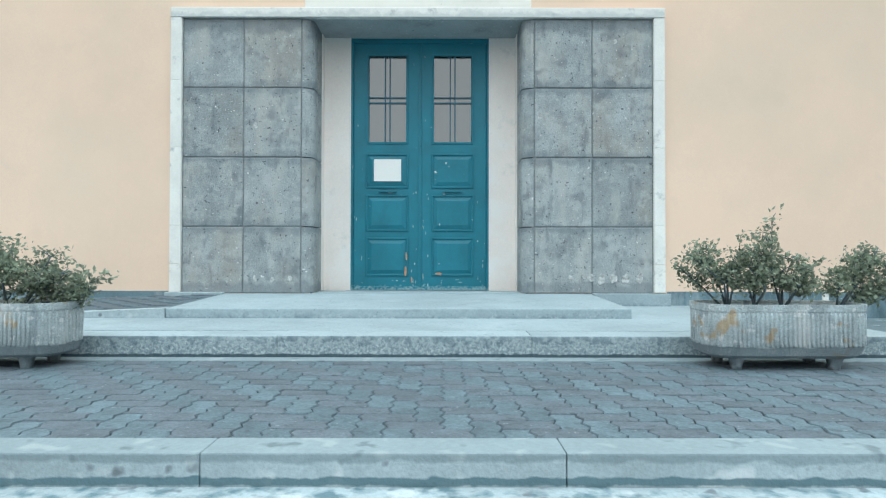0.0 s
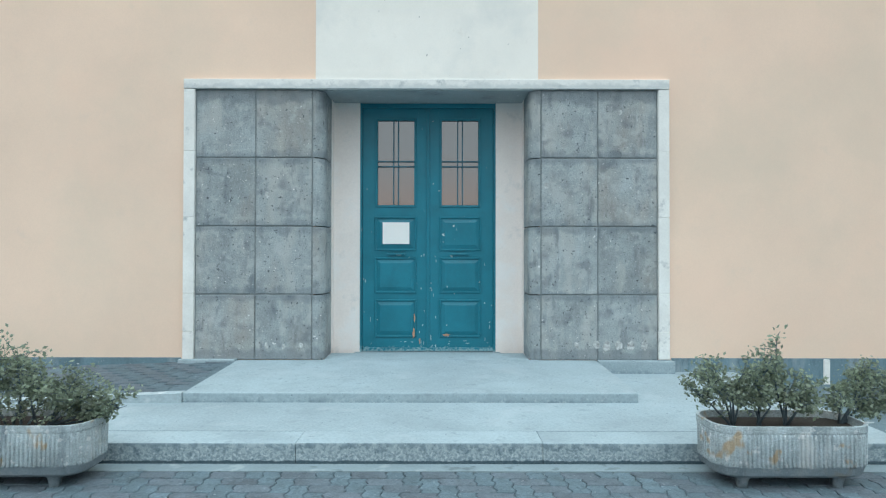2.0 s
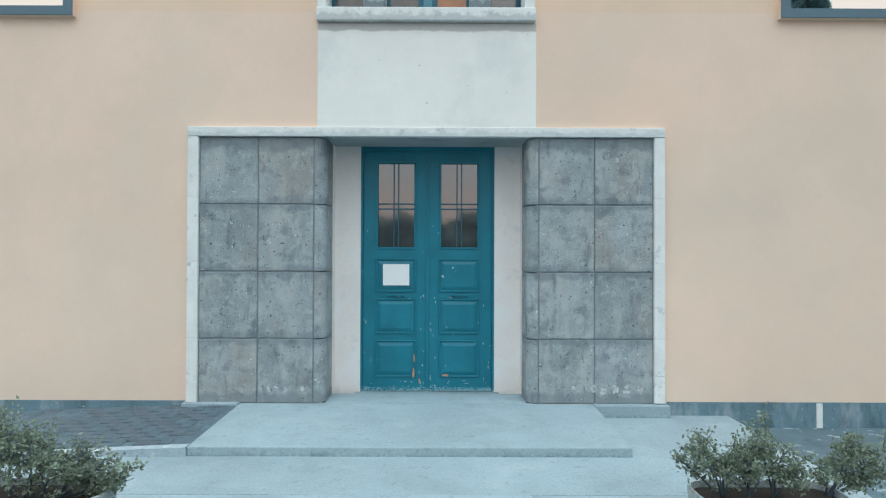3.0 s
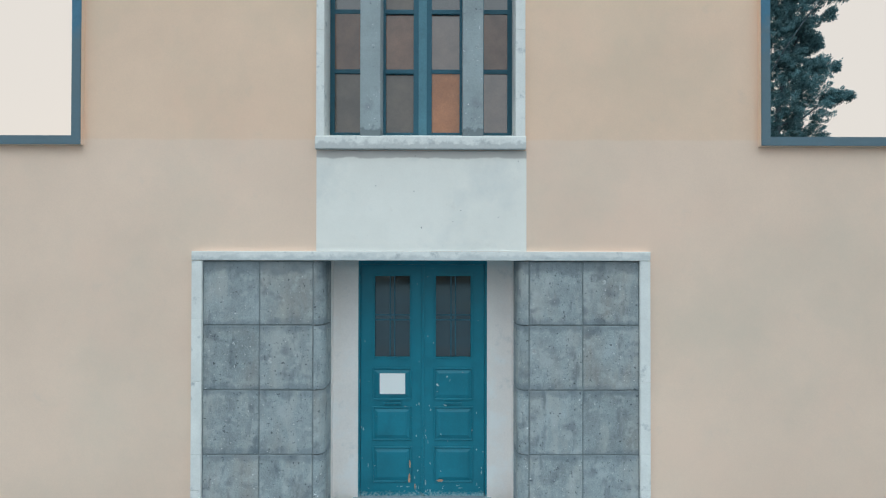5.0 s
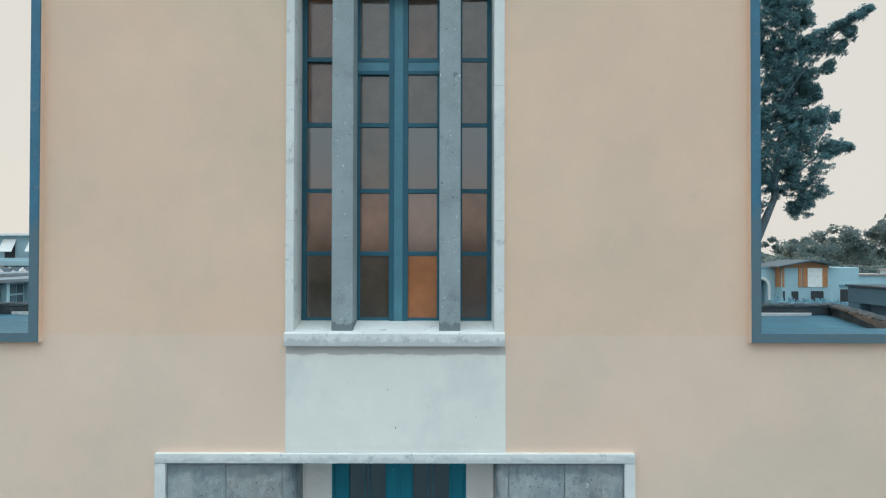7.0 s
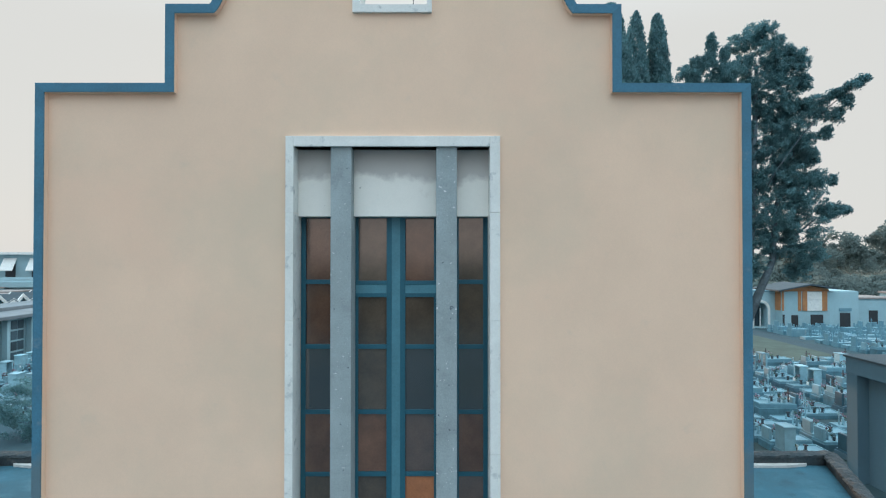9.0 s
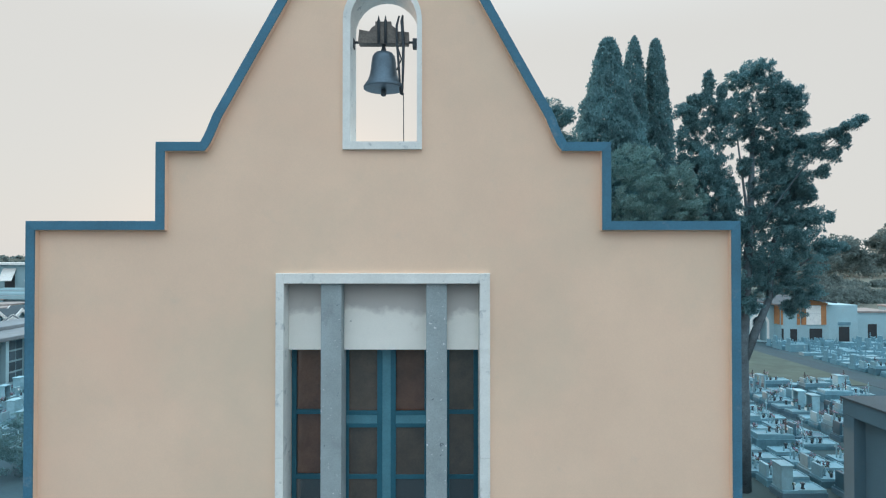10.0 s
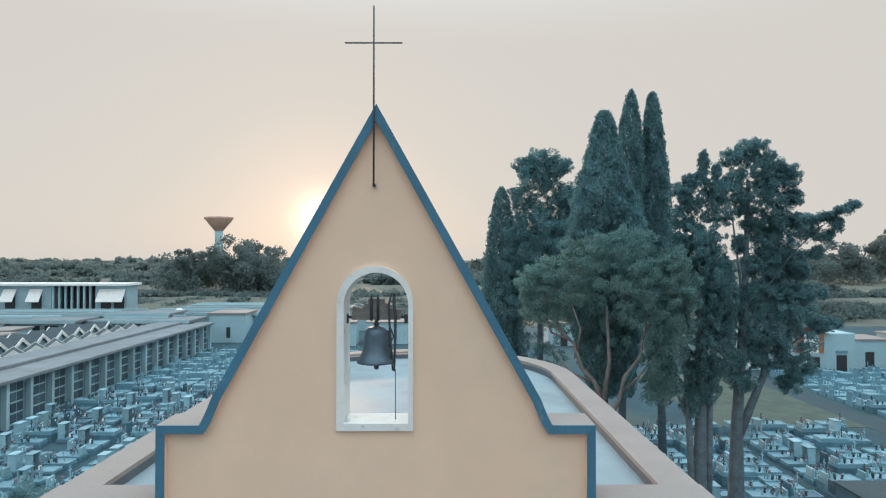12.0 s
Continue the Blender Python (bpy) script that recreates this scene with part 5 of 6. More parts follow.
far_wood("tree_line", "distant dark tree line on the horizon", -900, 700, 700, 1000, 8, 16, 24, 260, 4.8, 31, 0.30)
far_wood("tree_line", "hedge of scrubby trees across the fields", -260, 60, 292, 312, 4, 7, 9, 130, 1.1, 32, 0.4)
far_wood("tree_line", "low hedge across the fields", -220, 60, 200, 214, 2, 3.4, 6, 130, 0.7, 40, 0.35)
far_wood("tree_line", "wooded fields before the horizon", -520, 420, 400, 440, 6, 10, 13, 220, 1.9, 39, 0.3)
far_wood("tree_line", "belt of trees before the horizon", -700, 560, 560, 610, 8, 13, 17, 220, 2.8, 41, 0.3)
far_wood("tree_line", "rounded trees before the water tower", -104, -46, 215, 250, 13, 28, 11, 60, 0.50, 33, 1.5)
far_wood("tree_line", "trees behind the family tombs", 66, 150, 124, 140, 4, 7, 7, 55, 0.32, 34, 2.0)
far_wood("tree_line", "low trees beyond the tombs", 30, 170, 196, 216, 4, 7.5, 7, 60, 0.42, 35, 1.7)
far_wood("tree_line", "tall distant trees beyond the tombs", 180, 340, 285, 330, 21, 36, 12, 60, 0.60, 37, 1.7)
far_wood("tree_line", "low scrub in the fields", -200, 140, 120, 190, 0.6, 1.8, 5, 180, 0.45, 38, 0.33)
far_wood("tree_line", "trees across the road", -140, 140, -95, -70, 7, 12, 10, 80, 1.6, 36, 0.5)

# ---- water tower ----
tower = thing("water_tower", "funnel-shaped concrete water tower with a reddish bowl", "water tower", at=(-157, 412, GZ))
part("shaft", lathe([(3.2, 0), (2.7, 26), (2.8, 33)], 20), WHITEWALL, tower, "pale concrete shaft")
part("bowl", lathe([(2.8, 32.5), (9.6, 41.0), (9.9, 41.6), (9.9, 42.4), (0.5, 43.0)], 32), TERRA, tower, "reddish funnel-shaped bowl")


# ---- cemetery buildings ----
def make_columbarium():
    c = thing("columbarium", "long low white burial-niche gallery with columns and flat roof", "columbarium", at=(-34.2, 0, GZ))
    y0, y1, n = 32.2, 82.6, 18
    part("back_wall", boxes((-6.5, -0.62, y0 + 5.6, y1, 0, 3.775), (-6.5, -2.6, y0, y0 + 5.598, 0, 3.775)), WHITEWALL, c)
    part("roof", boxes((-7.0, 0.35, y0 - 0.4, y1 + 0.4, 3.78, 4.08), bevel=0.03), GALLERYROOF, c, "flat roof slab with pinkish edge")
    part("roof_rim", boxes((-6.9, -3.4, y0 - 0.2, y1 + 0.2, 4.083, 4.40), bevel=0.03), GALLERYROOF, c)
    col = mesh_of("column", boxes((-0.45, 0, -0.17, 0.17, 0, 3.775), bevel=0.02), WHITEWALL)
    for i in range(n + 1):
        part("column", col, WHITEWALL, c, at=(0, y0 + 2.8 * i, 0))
    bm = bmesh.new()
    for i in range(2, n):
        for j in range(3):
            for k in range(4):
                ya = y0 + 2.8 * i + 0.27 + 0.78 * j
                box(-0.62, -0.57, ya, ya + 0.66, 0.20 + 0.88 * k, 0.92 + 0.88 * k, bm=bm)
    part("niche_front", bm, NICHE, c, "dark marble niche plates in a pale grid", kind="stuff")
    return c


make_columbarium()


def gabled(at, w, d, h, rise, wall, label, turn=0.0, group="family tombs", doorway=True):
    g = thing("family_tomb", label, "tomb chapel", group, at=at)
    g.rotation_euler = (0, 0, turn)
    part("wall", plate([(-w / 2, 0), (w / 2, 0), (w / 2, h), (0, h + rise), (-w / 2, h)], [], -d / 2, d / 2), wall, g)
    bm = bmesh.new()
    for s in (1, -1):
        p = [(0, h + rise), (s * (w / 2 + 0.25), h - 0.25 * rise / (w / 2)), (s * (w / 2 + 0.25), h - 0.25 * rise / (w / 2) + 0.16), (0, h + rise + 0.16)]
        lo = [bm.verts.new((x, -d / 2 - 0.25, z)) for x, z in p]
        hi = [bm.verts.new((x, d / 2 + 0.25, z)) for x, z in p]
        bm.faces.new(lo)
        bm.faces.new(list(reversed(hi)))
        for k in range(4):
            bm.faces.new((lo[k], lo[(k + 1) % 4], hi[(k + 1) % 4], hi[k]))
    part("roof", bm, TILE, g, "grey tiled roof")
    for e in (-1, 1):
        bm = bmesh.new()
        y0 = e * (d / 2 + 0.26)
        pts = [(-w / 2 - 0.25, h - 0.42), (0, h + rise - 0.22), (w / 2 + 0.25, h - 0.42), (w / 2 + 0.25, h + 0.08), (0, h + rise + 0.22), (-w / 2 - 0.25, h + 0.05)]
        lo = [bm.verts.new((x, y0, z)) for x, z in pts]
        hi = [bm.verts.new((x, y0 + e * 0.12, z)) for x, z in pts]
        for a, b, c2, d2 in ((0, 1, 4, 5), (1, 2, 3, 4)):
            bm.faces.new([lo[k] for k in (a, b, c2, d2)])
            bm.faces.new([hi[k] for k in (d2, c2, b, a)])
        for k in range(6):
            bm.faces.new((lo[k], lo[(k + 1) % 6], hi[(k + 1) % 6], hi[k]))
        part("gable_trim", bm, TRIM, g, "white gable trim")
    if doorway:
        part("door", boxes((-0.5, 0.5, -d / 2 - 0.03, -d / 2 + 0.02, 0, min(2.1, h - 0.2))), DARK, g, "dark doorway")
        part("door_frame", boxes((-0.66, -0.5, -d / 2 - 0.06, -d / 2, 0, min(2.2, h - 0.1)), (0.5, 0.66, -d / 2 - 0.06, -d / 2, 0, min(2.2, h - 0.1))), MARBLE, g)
    return g


def flat_tomb(at, w, d, h, label, turn=0.0):
    g = thing("family_tomb", label, "tomb chapel", "family tombs", at=at)
    g.rotation_euler = (0, 0, turn)
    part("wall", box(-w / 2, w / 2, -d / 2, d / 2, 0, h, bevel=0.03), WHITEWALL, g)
    part("roof", box(-w / 2 - 0.15, w / 2 + 0.15, -d / 2 - 0.15, d / 2 + 0.15, h + 0.002, h + 0.22, bevel=0.03), CAP, g)
    part("door", boxes((-0.55, 0.55, -d / 2 - 0.03, -d / 2 + 0.02, 0, min(2.2, h - 0.3))), DARK, g, "dark doorway")
    return g


rt = random.Random(5)
for i in range(15):
    gabled((-44.2, 38 + 3.4 * i, GZ), 2.3, 2.8, 3.3, 0.9, WHITEWALL, "small white family tomb with dark gabled roof", 0.62)
for i in range(12):
    gabled((-50.2, 44 + 3.6 * i, GZ), 2.5, 3.4, 3.4, 0.95, WHITEWALL, "small white family tomb with dark gabled roof", math.pi / 2)
for i in range(16):
    flat_tomb((-58 - 5.5 * (i % 3) + rt.uniform(-0.6, 0.6), 58 + 5.4 * (i // 3) + rt.uniform(-0.5, 0.5), GZ), rt.uniform(3.6, 5), rt.uniform(3.4, 4.2), rt.uniform(3.2, 4.4), "small white flat-roofed family tomb", math.pi / 2)
for x, y, w, d, h in ((-26, 92, 4, 4, 3.6), (-20.5, 93, 4.5, 4, 3.8), (-15.5, 88, 5.5, 4, 3.6), (-8, 90, 6.5, 4, 3.4), (-2, 93, 4, 4, 3.7), (4, 92, 5, 4, 3.6), (11, 96, 5, 4, 3.8),
                      (20, 88, 5, 4, 3.4), (27, 84, 4.5, 4, 3.4), (53.9, 68.5, 5.0, 4.6, 3.6), (59.4, 67, 4.8, 4.6, 4.2), (65, 66, 5.0, 4.6, 4.4), (32, 78, 4.4, 4, 3.6)):
    flat_tomb((x, y, GZ), w, d, h, "small white flat-roofed family tomb")
gabled((-16.0, 108, GZ), 6, 5, 3.7, 1.0, WHITEWALL, "white tomb chapel with low gable")

keeper = thing("family_tomb", "white flat-roofed block with one small dark window", "tomb chapel", "family tombs", at=(-34.3, 92.5, GZ))
keeper.scale = (1.15, 1.15, 1.15)
keeper_wall = part("wall", box(-2.6, 2.6, -2.5, 2.5, 0, 4.0, bevel=0.03), WHITEWALL, keeper)
part("roof", box(-2.75, 2.75, -2.65, 2.65, 4.002, 4.25, bevel=0.03), CAP, keeper)
part("window", boxes((-0.1, 0.45, -2.53, -2.48, 0.7, 2.2)), DARK, keeper_wall, "small dark window")

# flat-roofed niche blocks behind the gabled tombs
def niche_block(at, w, d, h, ridges, bays=True):
    b = thing("niche_block", "low pale flat-roofed burial-niche block with stepped roof edges", "columbarium", "flat-roofed niche blocks", at=at)
    part("wall", boxes((0, w, 0, d, 0, h - 0.35)), WHITEWALL, b)
    part("roof", box(-0.5, w + 0.5, -0.7, d + 0.4, h - 0.348, h, bevel=0.04), GALLERYROOF, b, "pale grey flat roof slab")
    part("roof_edge", boxes((-0.52, w + 0.52, -0.82, -0.702, h - 0.42, h + 0.08)), WHITEWALL, b, "white roof edge")
    for k in range(ridges):
        y = d * (k + 0.6) / ridges
        part("roof_ridge", box(w * 0.03, w * (0.72 + 0.1 * (k % 3)), y, y + 0.35, h + 0.002, h + 0.30, bevel=0.03), WHITEWALL, b, "raised white roof curb")
    k = 0.9
    while bays and k < w - 2.4:
        part("opening", boxes((k, k + 1.9, -0.03, 0.004, 0.3, h - 0.8)), DARK, b, "dark niche bay")
        k += 2.6
    return b


for x, y, w, d, h, r in ((-78, 78.0, 26, 5.0, 4.9, 2), (-51, 81.0, 14, 6.0, 4.6, 2), (-72, 85.5, 30, 5.5, 5.2, 2), (-50.5, 94, 20, 6.0, 4.5, 2), (-47, 102.5, 26, 7.0, 4.8, 3)):
    niche_block((x, y, GZ), w, d, h, r, x > -49 and y < 100 or x < -60)
sky_dome = thing("skylight_dome", "small white skylight dome on a flat roof", "skylight", at=(-45.5, 97.2, GZ + 4.502))
part("dome", lathe([(0.75, 0.0), (0.72, 0.12), (0.55, 0.32), (0.28, 0.44), (0.02, 0.47)], 16), PAPER, sky_dome)

# long two-storey gallery far off
gal = thing("gallery_building", "long white two-storey niche gallery with awnings", "building", at=(-52, 92, GZ))
part("wall", boxes((-70, -12.6, 0, 3.6, 0, 9.2), (-4.9, 0, 0, 3.6, 0, 9.2), (-12.6, -4.9, 3, 3.6, 0, 9.2)), WHITEWALL, gal)
part("roof", box(-71, 0.5, -0.8, 4.0, 9.202, 9.6, bevel=0.04), TRIM, gal)
part("open_hall", boxes((-12.55, -4.95, 2.9, 2.99, 0, 9.1)), DARK, gal, "dark open hall")
for i in range(8):
    part("pillar", boxes((-12.5 + 1.04 * i, -12.2 + 1.04 * i, 0, 0.3, 0, 9.2)), WHITEWALL, gal)
for x in (-45, -39, -32, -26, -20.6, -16.2, -4.6, -2.4):
    part("opening", boxes((x + 0.3, x + 2.0, -0.03, 0.02, 4.6, 7.6)), DARK, gal, "dark opening")
    bm = bmesh.new()
    v = [bm.verts.new(p) for p in ((0, 0, 2.2), (2.2, 0, 2.2), (2.2, -1.2, 0.2), (0, -1.2, 0.2), (0, 0.0, 2.1), (2.2, 0.0, 2.1), (2.2, -1.15, 0.1), (0, -1.15, 0.1))]
    for f in ((0, 1, 2, 3), (7, 6, 5, 4), (0, 4, 5, 1), (1, 5, 6, 2), (2, 6, 7, 3), (3, 7, 4, 0)):
        bm.faces.new([v[k] for k in f])
    part("awning", bm, TRIM, gal, "white sun awning", at=(x, 0, 6.4))

# mausoleum with orange cladding
mau = thing("mausoleum", "white modern mausoleum with orange cladding and dark entrance", "mausoleum", at=(44.75, 67.4, GZ))
mau.scale = (1.17, 1.17, 1.17)
mau_wall = part("wall", box(-2.5, 2.5, -2.2, 2.2, 0, 3.95, bevel=0.03), WHITEWALL, mau)
part("roof", plate([(-3.2, 3.98), (0.2, 4.62), (2.9, 4.20), (2.9, 4.34), (0.2, 4.78), (-3.2, 4.12)], [], -2.9, 2.6), TILE, mau, "shallow grey gabled roof")
part("gable", plate([(-2.4, 3.952), (2.4, 3.952), (2.4, 4.22), (0.2, 4.58), (-2.4, 4.08)], [], -2.15, 2.1), COPPER, mau, "orange clad gable")
for x, w in ((-2.52, 0.20), (-0.85, 0.30), (-0.40, 0.48), (1.62, 0.55)):
    part("cladding", boxes((x, x + w, -2.28, -2.203, 1.95, 3.95)), COPPER, mau_wall, "orange vertical cladding")
part("front_panel", boxes((0.10, 1.60, -2.30, -2.203, 1.95, 3.90)), TRIM, mau_wall, "smooth white upper panel")
part("side_cladding", boxes((-2.58, -2.502, -2.0, -0.6, 1.95, 3.95)), COPPER, mau_wall, "orange vertical cladding")
for x0, x1, z1 in ((0.45, 1.75, 1.55), (-1.55, -0.85, 1.5), (-2.45, -2.25, 1.55)):
    part("entrance", boxes((x0, x1, -2.24, -2.201, 0, z1)), DARK, mau_wall, "dark entrance")
ann = thing("mausoleum", "plain grey-white block tomb with a barred door", "mausoleum", at=(49.55, 67.7, GZ))
ann.scale = (1.15, 1.15, 1.15)
ann_wall = part("wall", box(-1.75, 1.45, -2.4, 2.4, 0, 4.05, bevel=0.03), WHITEWALL, ann)
part("door", boxes((-0.55, 0.55, -2.44, -2.401, 0, 1.75)), DARK, ann_wall, "dark barred door")
part("lintel", boxes((-0.65, 0.65, -2.5, -2.402, 1.95, 2.25)), MARBLE, ann_wall)
arc = thing("mausoleum", "pale tomb with a round arched front", "mausoleum", at=(39.9, 68.0, GZ))
arc.scale = (1.15, 1.15, 1.15)
arc_wall = part("wall", plate([(-2.1, 0), (1.7, 0), (1.7, 3.9), (-2.1, 3.9)], [[(-0.75, 0.1), (0.75, 0.1)] + [(0.75 * math.cos(math.pi * i / 14), 2.0 + 0.75 * math.sin(math.pi * i / 14)) for i in range(15)]], -1.6, 1.0), WHITEWALL, arc)
part("roof", box(-2.2, 1.8, -1.7, 1.1, 3.902, 4.08, bevel=0.03), MARBLE, arc)
part("arch_trim", plate([(1.05 * math.cos(math.pi * i / 14), 2.0 + 1.05 * math.sin(math.pi * i / 14)) for i in range(15)] + [(0.80 * math.cos(math.pi * i / 14), 2.0 + 0.80 * math.sin(math.pi * i / 14)) for i in reversed(range(15))], [], -1.66, -1.602), TRIM, arc_wall, "white arch trim")
for x in (-0.98, 0.86):
    part("arch_post", box(x - 0.06, x + 0.18, -1.68, -1.602, 0, 1.99, bevel=0.01), TRIM, arc_wall, "white post of the arch")
part("niche", boxes((-1.2, 1.2, -0.2, 0.5, 0, 3.4)), NICHE, arc_wall, "dark arched recess")
for x in (-0.35, 0.35):
    part("inner_column", lathe([(0.09, 0), (0.075, 0.1), (0.07, 2.0), (0.10, 2.1)], 10, (x, -0.9, 0)), TRIM, arc_wall, "slim white column")

# low grey hall beside the chapel
hall = thing("service_hall", "low grey hall with a deep flat roof edge", "building", at=(16.7, 0, GZ))
part("wall", boxes((0.45, 12, -12, 16.3, 0, 4.2)), GREYWALL, hall)
part("end_wall", boxes((0, 12, 15.9, 16.5, 0, 4.2)), GREYWALL, hall)
part("roof_edge", box(0, 12.3, -12, 16.55, 4.202, 4.83, bevel=0.03), GREYWALL, hall)
part("roof_cap", box(-0.06, 12.4, -12, 16.62, 4.832, 4.91, bevel=0.01), TILE, hall, "dark roof cap")
for i in range(4):
    part("pier", boxes((0.0, 0.448, -10 + 6.5 * i, -9.4 + 6.5 * i, 0, 4.2)), GREYWALL, hall)

# lawn and path among the graves
tagged(part("lawn", boxes((23.5, 35.7, 41.2, 63, GZ - 0.02, GZ + 0.03)), GRASS), "patch of dry lawn among the graves", "lawn", kind="structure")
tagged(part("path", boxes((35.7, 38.2, 14, 76, GZ - 0.02, GZ + 0.02)), ASPHALT), "grey asphalt cemetery path", "path", kind="structure")


# ---- graves ----
GRAVES = ("white marble grave with low headstone and flowers", "grave with an upright stone cabinet and tiled cap", "low white grave slab with a thin cross",
          "raised white tomb chest with flower vase", "white shrine grave with posts and flat canopy", "kerbed grave with dark granite slab and lantern")


def make_grave(style, at):
    g = thing("grave", GRAVES[style], "grave", "graves in the cemetery", at=at)
    hgt = (0.42, 0.36, 0.30, 0.82, 0.45, 0.34)[style]
    long = 1.08 if style == 3 else 1.0
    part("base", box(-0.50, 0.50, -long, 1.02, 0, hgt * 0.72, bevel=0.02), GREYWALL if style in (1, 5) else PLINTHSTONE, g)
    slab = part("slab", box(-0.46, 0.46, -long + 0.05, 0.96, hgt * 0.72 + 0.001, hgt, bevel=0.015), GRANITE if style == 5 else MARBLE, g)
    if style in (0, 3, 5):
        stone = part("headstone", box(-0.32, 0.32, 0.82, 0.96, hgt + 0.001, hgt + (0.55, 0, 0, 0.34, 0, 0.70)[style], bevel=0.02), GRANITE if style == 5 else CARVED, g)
        photo = part("photo_plate", lathe([(0.07, 0.0), (0.07, 0.012)], 12), PAPER, stone, "small oval white photo plate")
        photo.matrix_basis = pose(0, 0.81, hgt + (0.36, 0, 0, 0.20, 0, 0.45)[style], 90)
    if style == 1:
        cab = part("cabinet", boxes((-0.36, -0.27, 0.45, 0.95, hgt, hgt + 1.0), (0.27, 0.36, 0.45, 0.95, hgt, hgt + 1.0), (-0.27, 0.27, 0.86, 0.95, hgt, hgt + 1.0), bevel=0.01), CARVED, g, "open white stone cabinet")
        part("cabinet_cap", box(-0.40, 0.40, 0.41, 0.99, hgt + 1.001, hgt + 1.07, bevel=0.02), CARVED, cab)
        part("cabinet_back", boxes((-0.268, 0.268, 0.80, 0.855, hgt, hgt + 0.99)), NICHE, cab, "dark marble plate")
    if style in (2, 3, 4):
        part("cross", boxes((-0.028, 0.028, 0.72, 0.77, hgt, hgt + 0.78), (-0.16, 0.16, 0.722, 0.768, hgt + 0.50, hgt + 0.56), bevel=0.006), IRON if style == 3 else CARVED, g, "thin cross")
    if style == 4:
        for x in (-0.36, 0.36):
            for y in (0.52, 0.86):
                part("post", box(x - 0.05, x + 0.05, y - 0.05, y + 0.05, hgt, hgt + 0.95, bevel=0.01), CARVED, g)
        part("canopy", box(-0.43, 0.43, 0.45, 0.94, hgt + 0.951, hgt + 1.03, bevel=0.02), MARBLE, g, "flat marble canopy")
    part("border", boxes((-0.46, -0.42, -long + 0.06, 0.30, hgt + 0.001, hgt + 0.05), (0.42, 0.46, -long + 0.06, 0.30, hgt + 0.001, hgt + 0.05), (-0.42, 0.42, -long + 0.06, -long + 0.10, hgt + 0.001, hgt + 0.05)), CARVED, slab, "raised stone border")
    part("lantern", boxes((-0.30, -0.18, -0.1, 0.02, hgt, hgt + 0.05), (-0.28, -0.20, -0.08, 0.0, hgt + 0.05, hgt + 0.22), (-0.31, -0.17, -0.11, 0.03, hgt + 0.22, hgt + 0.27)), IRON, g, "small dark grave lantern")
    part("plaque", box(-0.13, 0.13, 0.22, 0.26, hgt, hgt + 0.22, bevel=0.01), PAPER if style in (1, 5) else GRANITE, g, "small upright plaque")
    for x, y, r, tall in ((-0.05, 0.58, 0.075, 0.42), (0.10, -0.35, 0.06, 0.24), (-0.12, 0.05, 0.05, 0.30))[:(2, 1, 3, 2, 1, 3)[style]]:
        part("urn", lathe([(r, hgt), (r * 0.5, hgt + 0.2 * tall), (r * 1.05, hgt + 0.55 * tall), (r * 0.45, hgt + 0.75 * tall), (r * 0.7, hgt + 0.86 * tall), (0.008, hgt + tall)], 8, (x, y, 0)), CARVED, g, "small white carved urn")
    rng = np.random.default_rng(60 + style)
    for x, y, n, tall in ((0.26, 0.36, 30, 0.26), (-0.28, 0.42, 22, 0.20)):
        vase = part("vase", lathe([(0.05, hgt), (0.07, hgt + 0.4 * tall), (0.042, hgt + 0.8 * tall), (0.065, hgt + tall)], 8, (x, y, 0)), CARVED if x > 0 else IRON, g)
        c = np.array([x, y, hgt + tall + 0.14])
        if x > 0:
            part("bouquet", leaves("bouquet", c + rng.normal(size=(n, 3)) * 0.07, 0.036, rng, 0.9), BLOOM, vase, "bunch of flowers", kind="stuff")
        part("greenery", leaves("greenery", c - np.array([0, 0, 0.10]) + rng.normal(size=(18, 3)) * 0.065, 0.05, rng, 0.4), STALK, vase, "green stalks", kind="stuff")
    return g


spots = []
rg = random.Random(9)
for row in range(17):                      # field between the hall, the trees and the lawn
    for k in range(9):
        spots.append((11.6 + 2.46 * k + (0.5 if k > 4 else 0) + rg.uniform(-0.14, 0.14), 19.0 + 1.30 * row + rg.uniform(-0.12, 0.12)))
for row in range(17):                      # beyond the path, before the mausoleums
    for k in range(9):
        spots.append((40.1 + 2.36 * k + rg.uniform(-0.1, 0.1), 42.0 + 1.30 * row + rg.uniform(-0.1, 0.1)))
for row in range(38):                      # between the chapel and the gallery
    for k in range(9):
        spots.append((-32.0 + 2.45 * k + (0.7 if k > 3 else 0) + rg.uniform(-0.14, 0.14), 25.0 + 1.42 * row + rg.uniform(-0.12, 0.12)))
for row in range(7):
    for k in range(4):
        spots.append((-9.0 + 2.7 * k, 62 + 1.5 * row))
spots = [p for p in spots if abs(p[0] - 0.6) < 0.80 * (p[1] + 7.4) and rg.random() > 0.06]
for tx, ty in ((7.99, 18.3), (12.3, 19.0), (14.15, 19.6), (8.72, 21.6), (-19.5, 22)):
    spots = [p for p in spots if abs(p[0] - tx) > 1.5 or abs(p[1] - ty) > 1.2]
spots = [p for p in spots if not (p[0] < -28 and p[1] > 83)]
spots.sort(key=lambda p: math.hypot(p[0], p[1] + 7))
protos = []
for i, (x, y) in enumerate(spots[:300]):
    style = rg.choice((0, 0, 0, 0, 1, 2, 2, 2, 2, 3, 3, 3, 1, 4, 5, 5))
    m = pose(x, y, GZ, 0, 0, (90, -90, 90)[rg.randrange(3)] + rg.uniform(-2, 2))
    found = [g for s, g in protos if s == style]
    if found:
        copy_thing(found[0], m)
    else:
        g = make_grave(style, (0, 0, 0))
        g.matrix_basis = m
        protos.append((style, g))
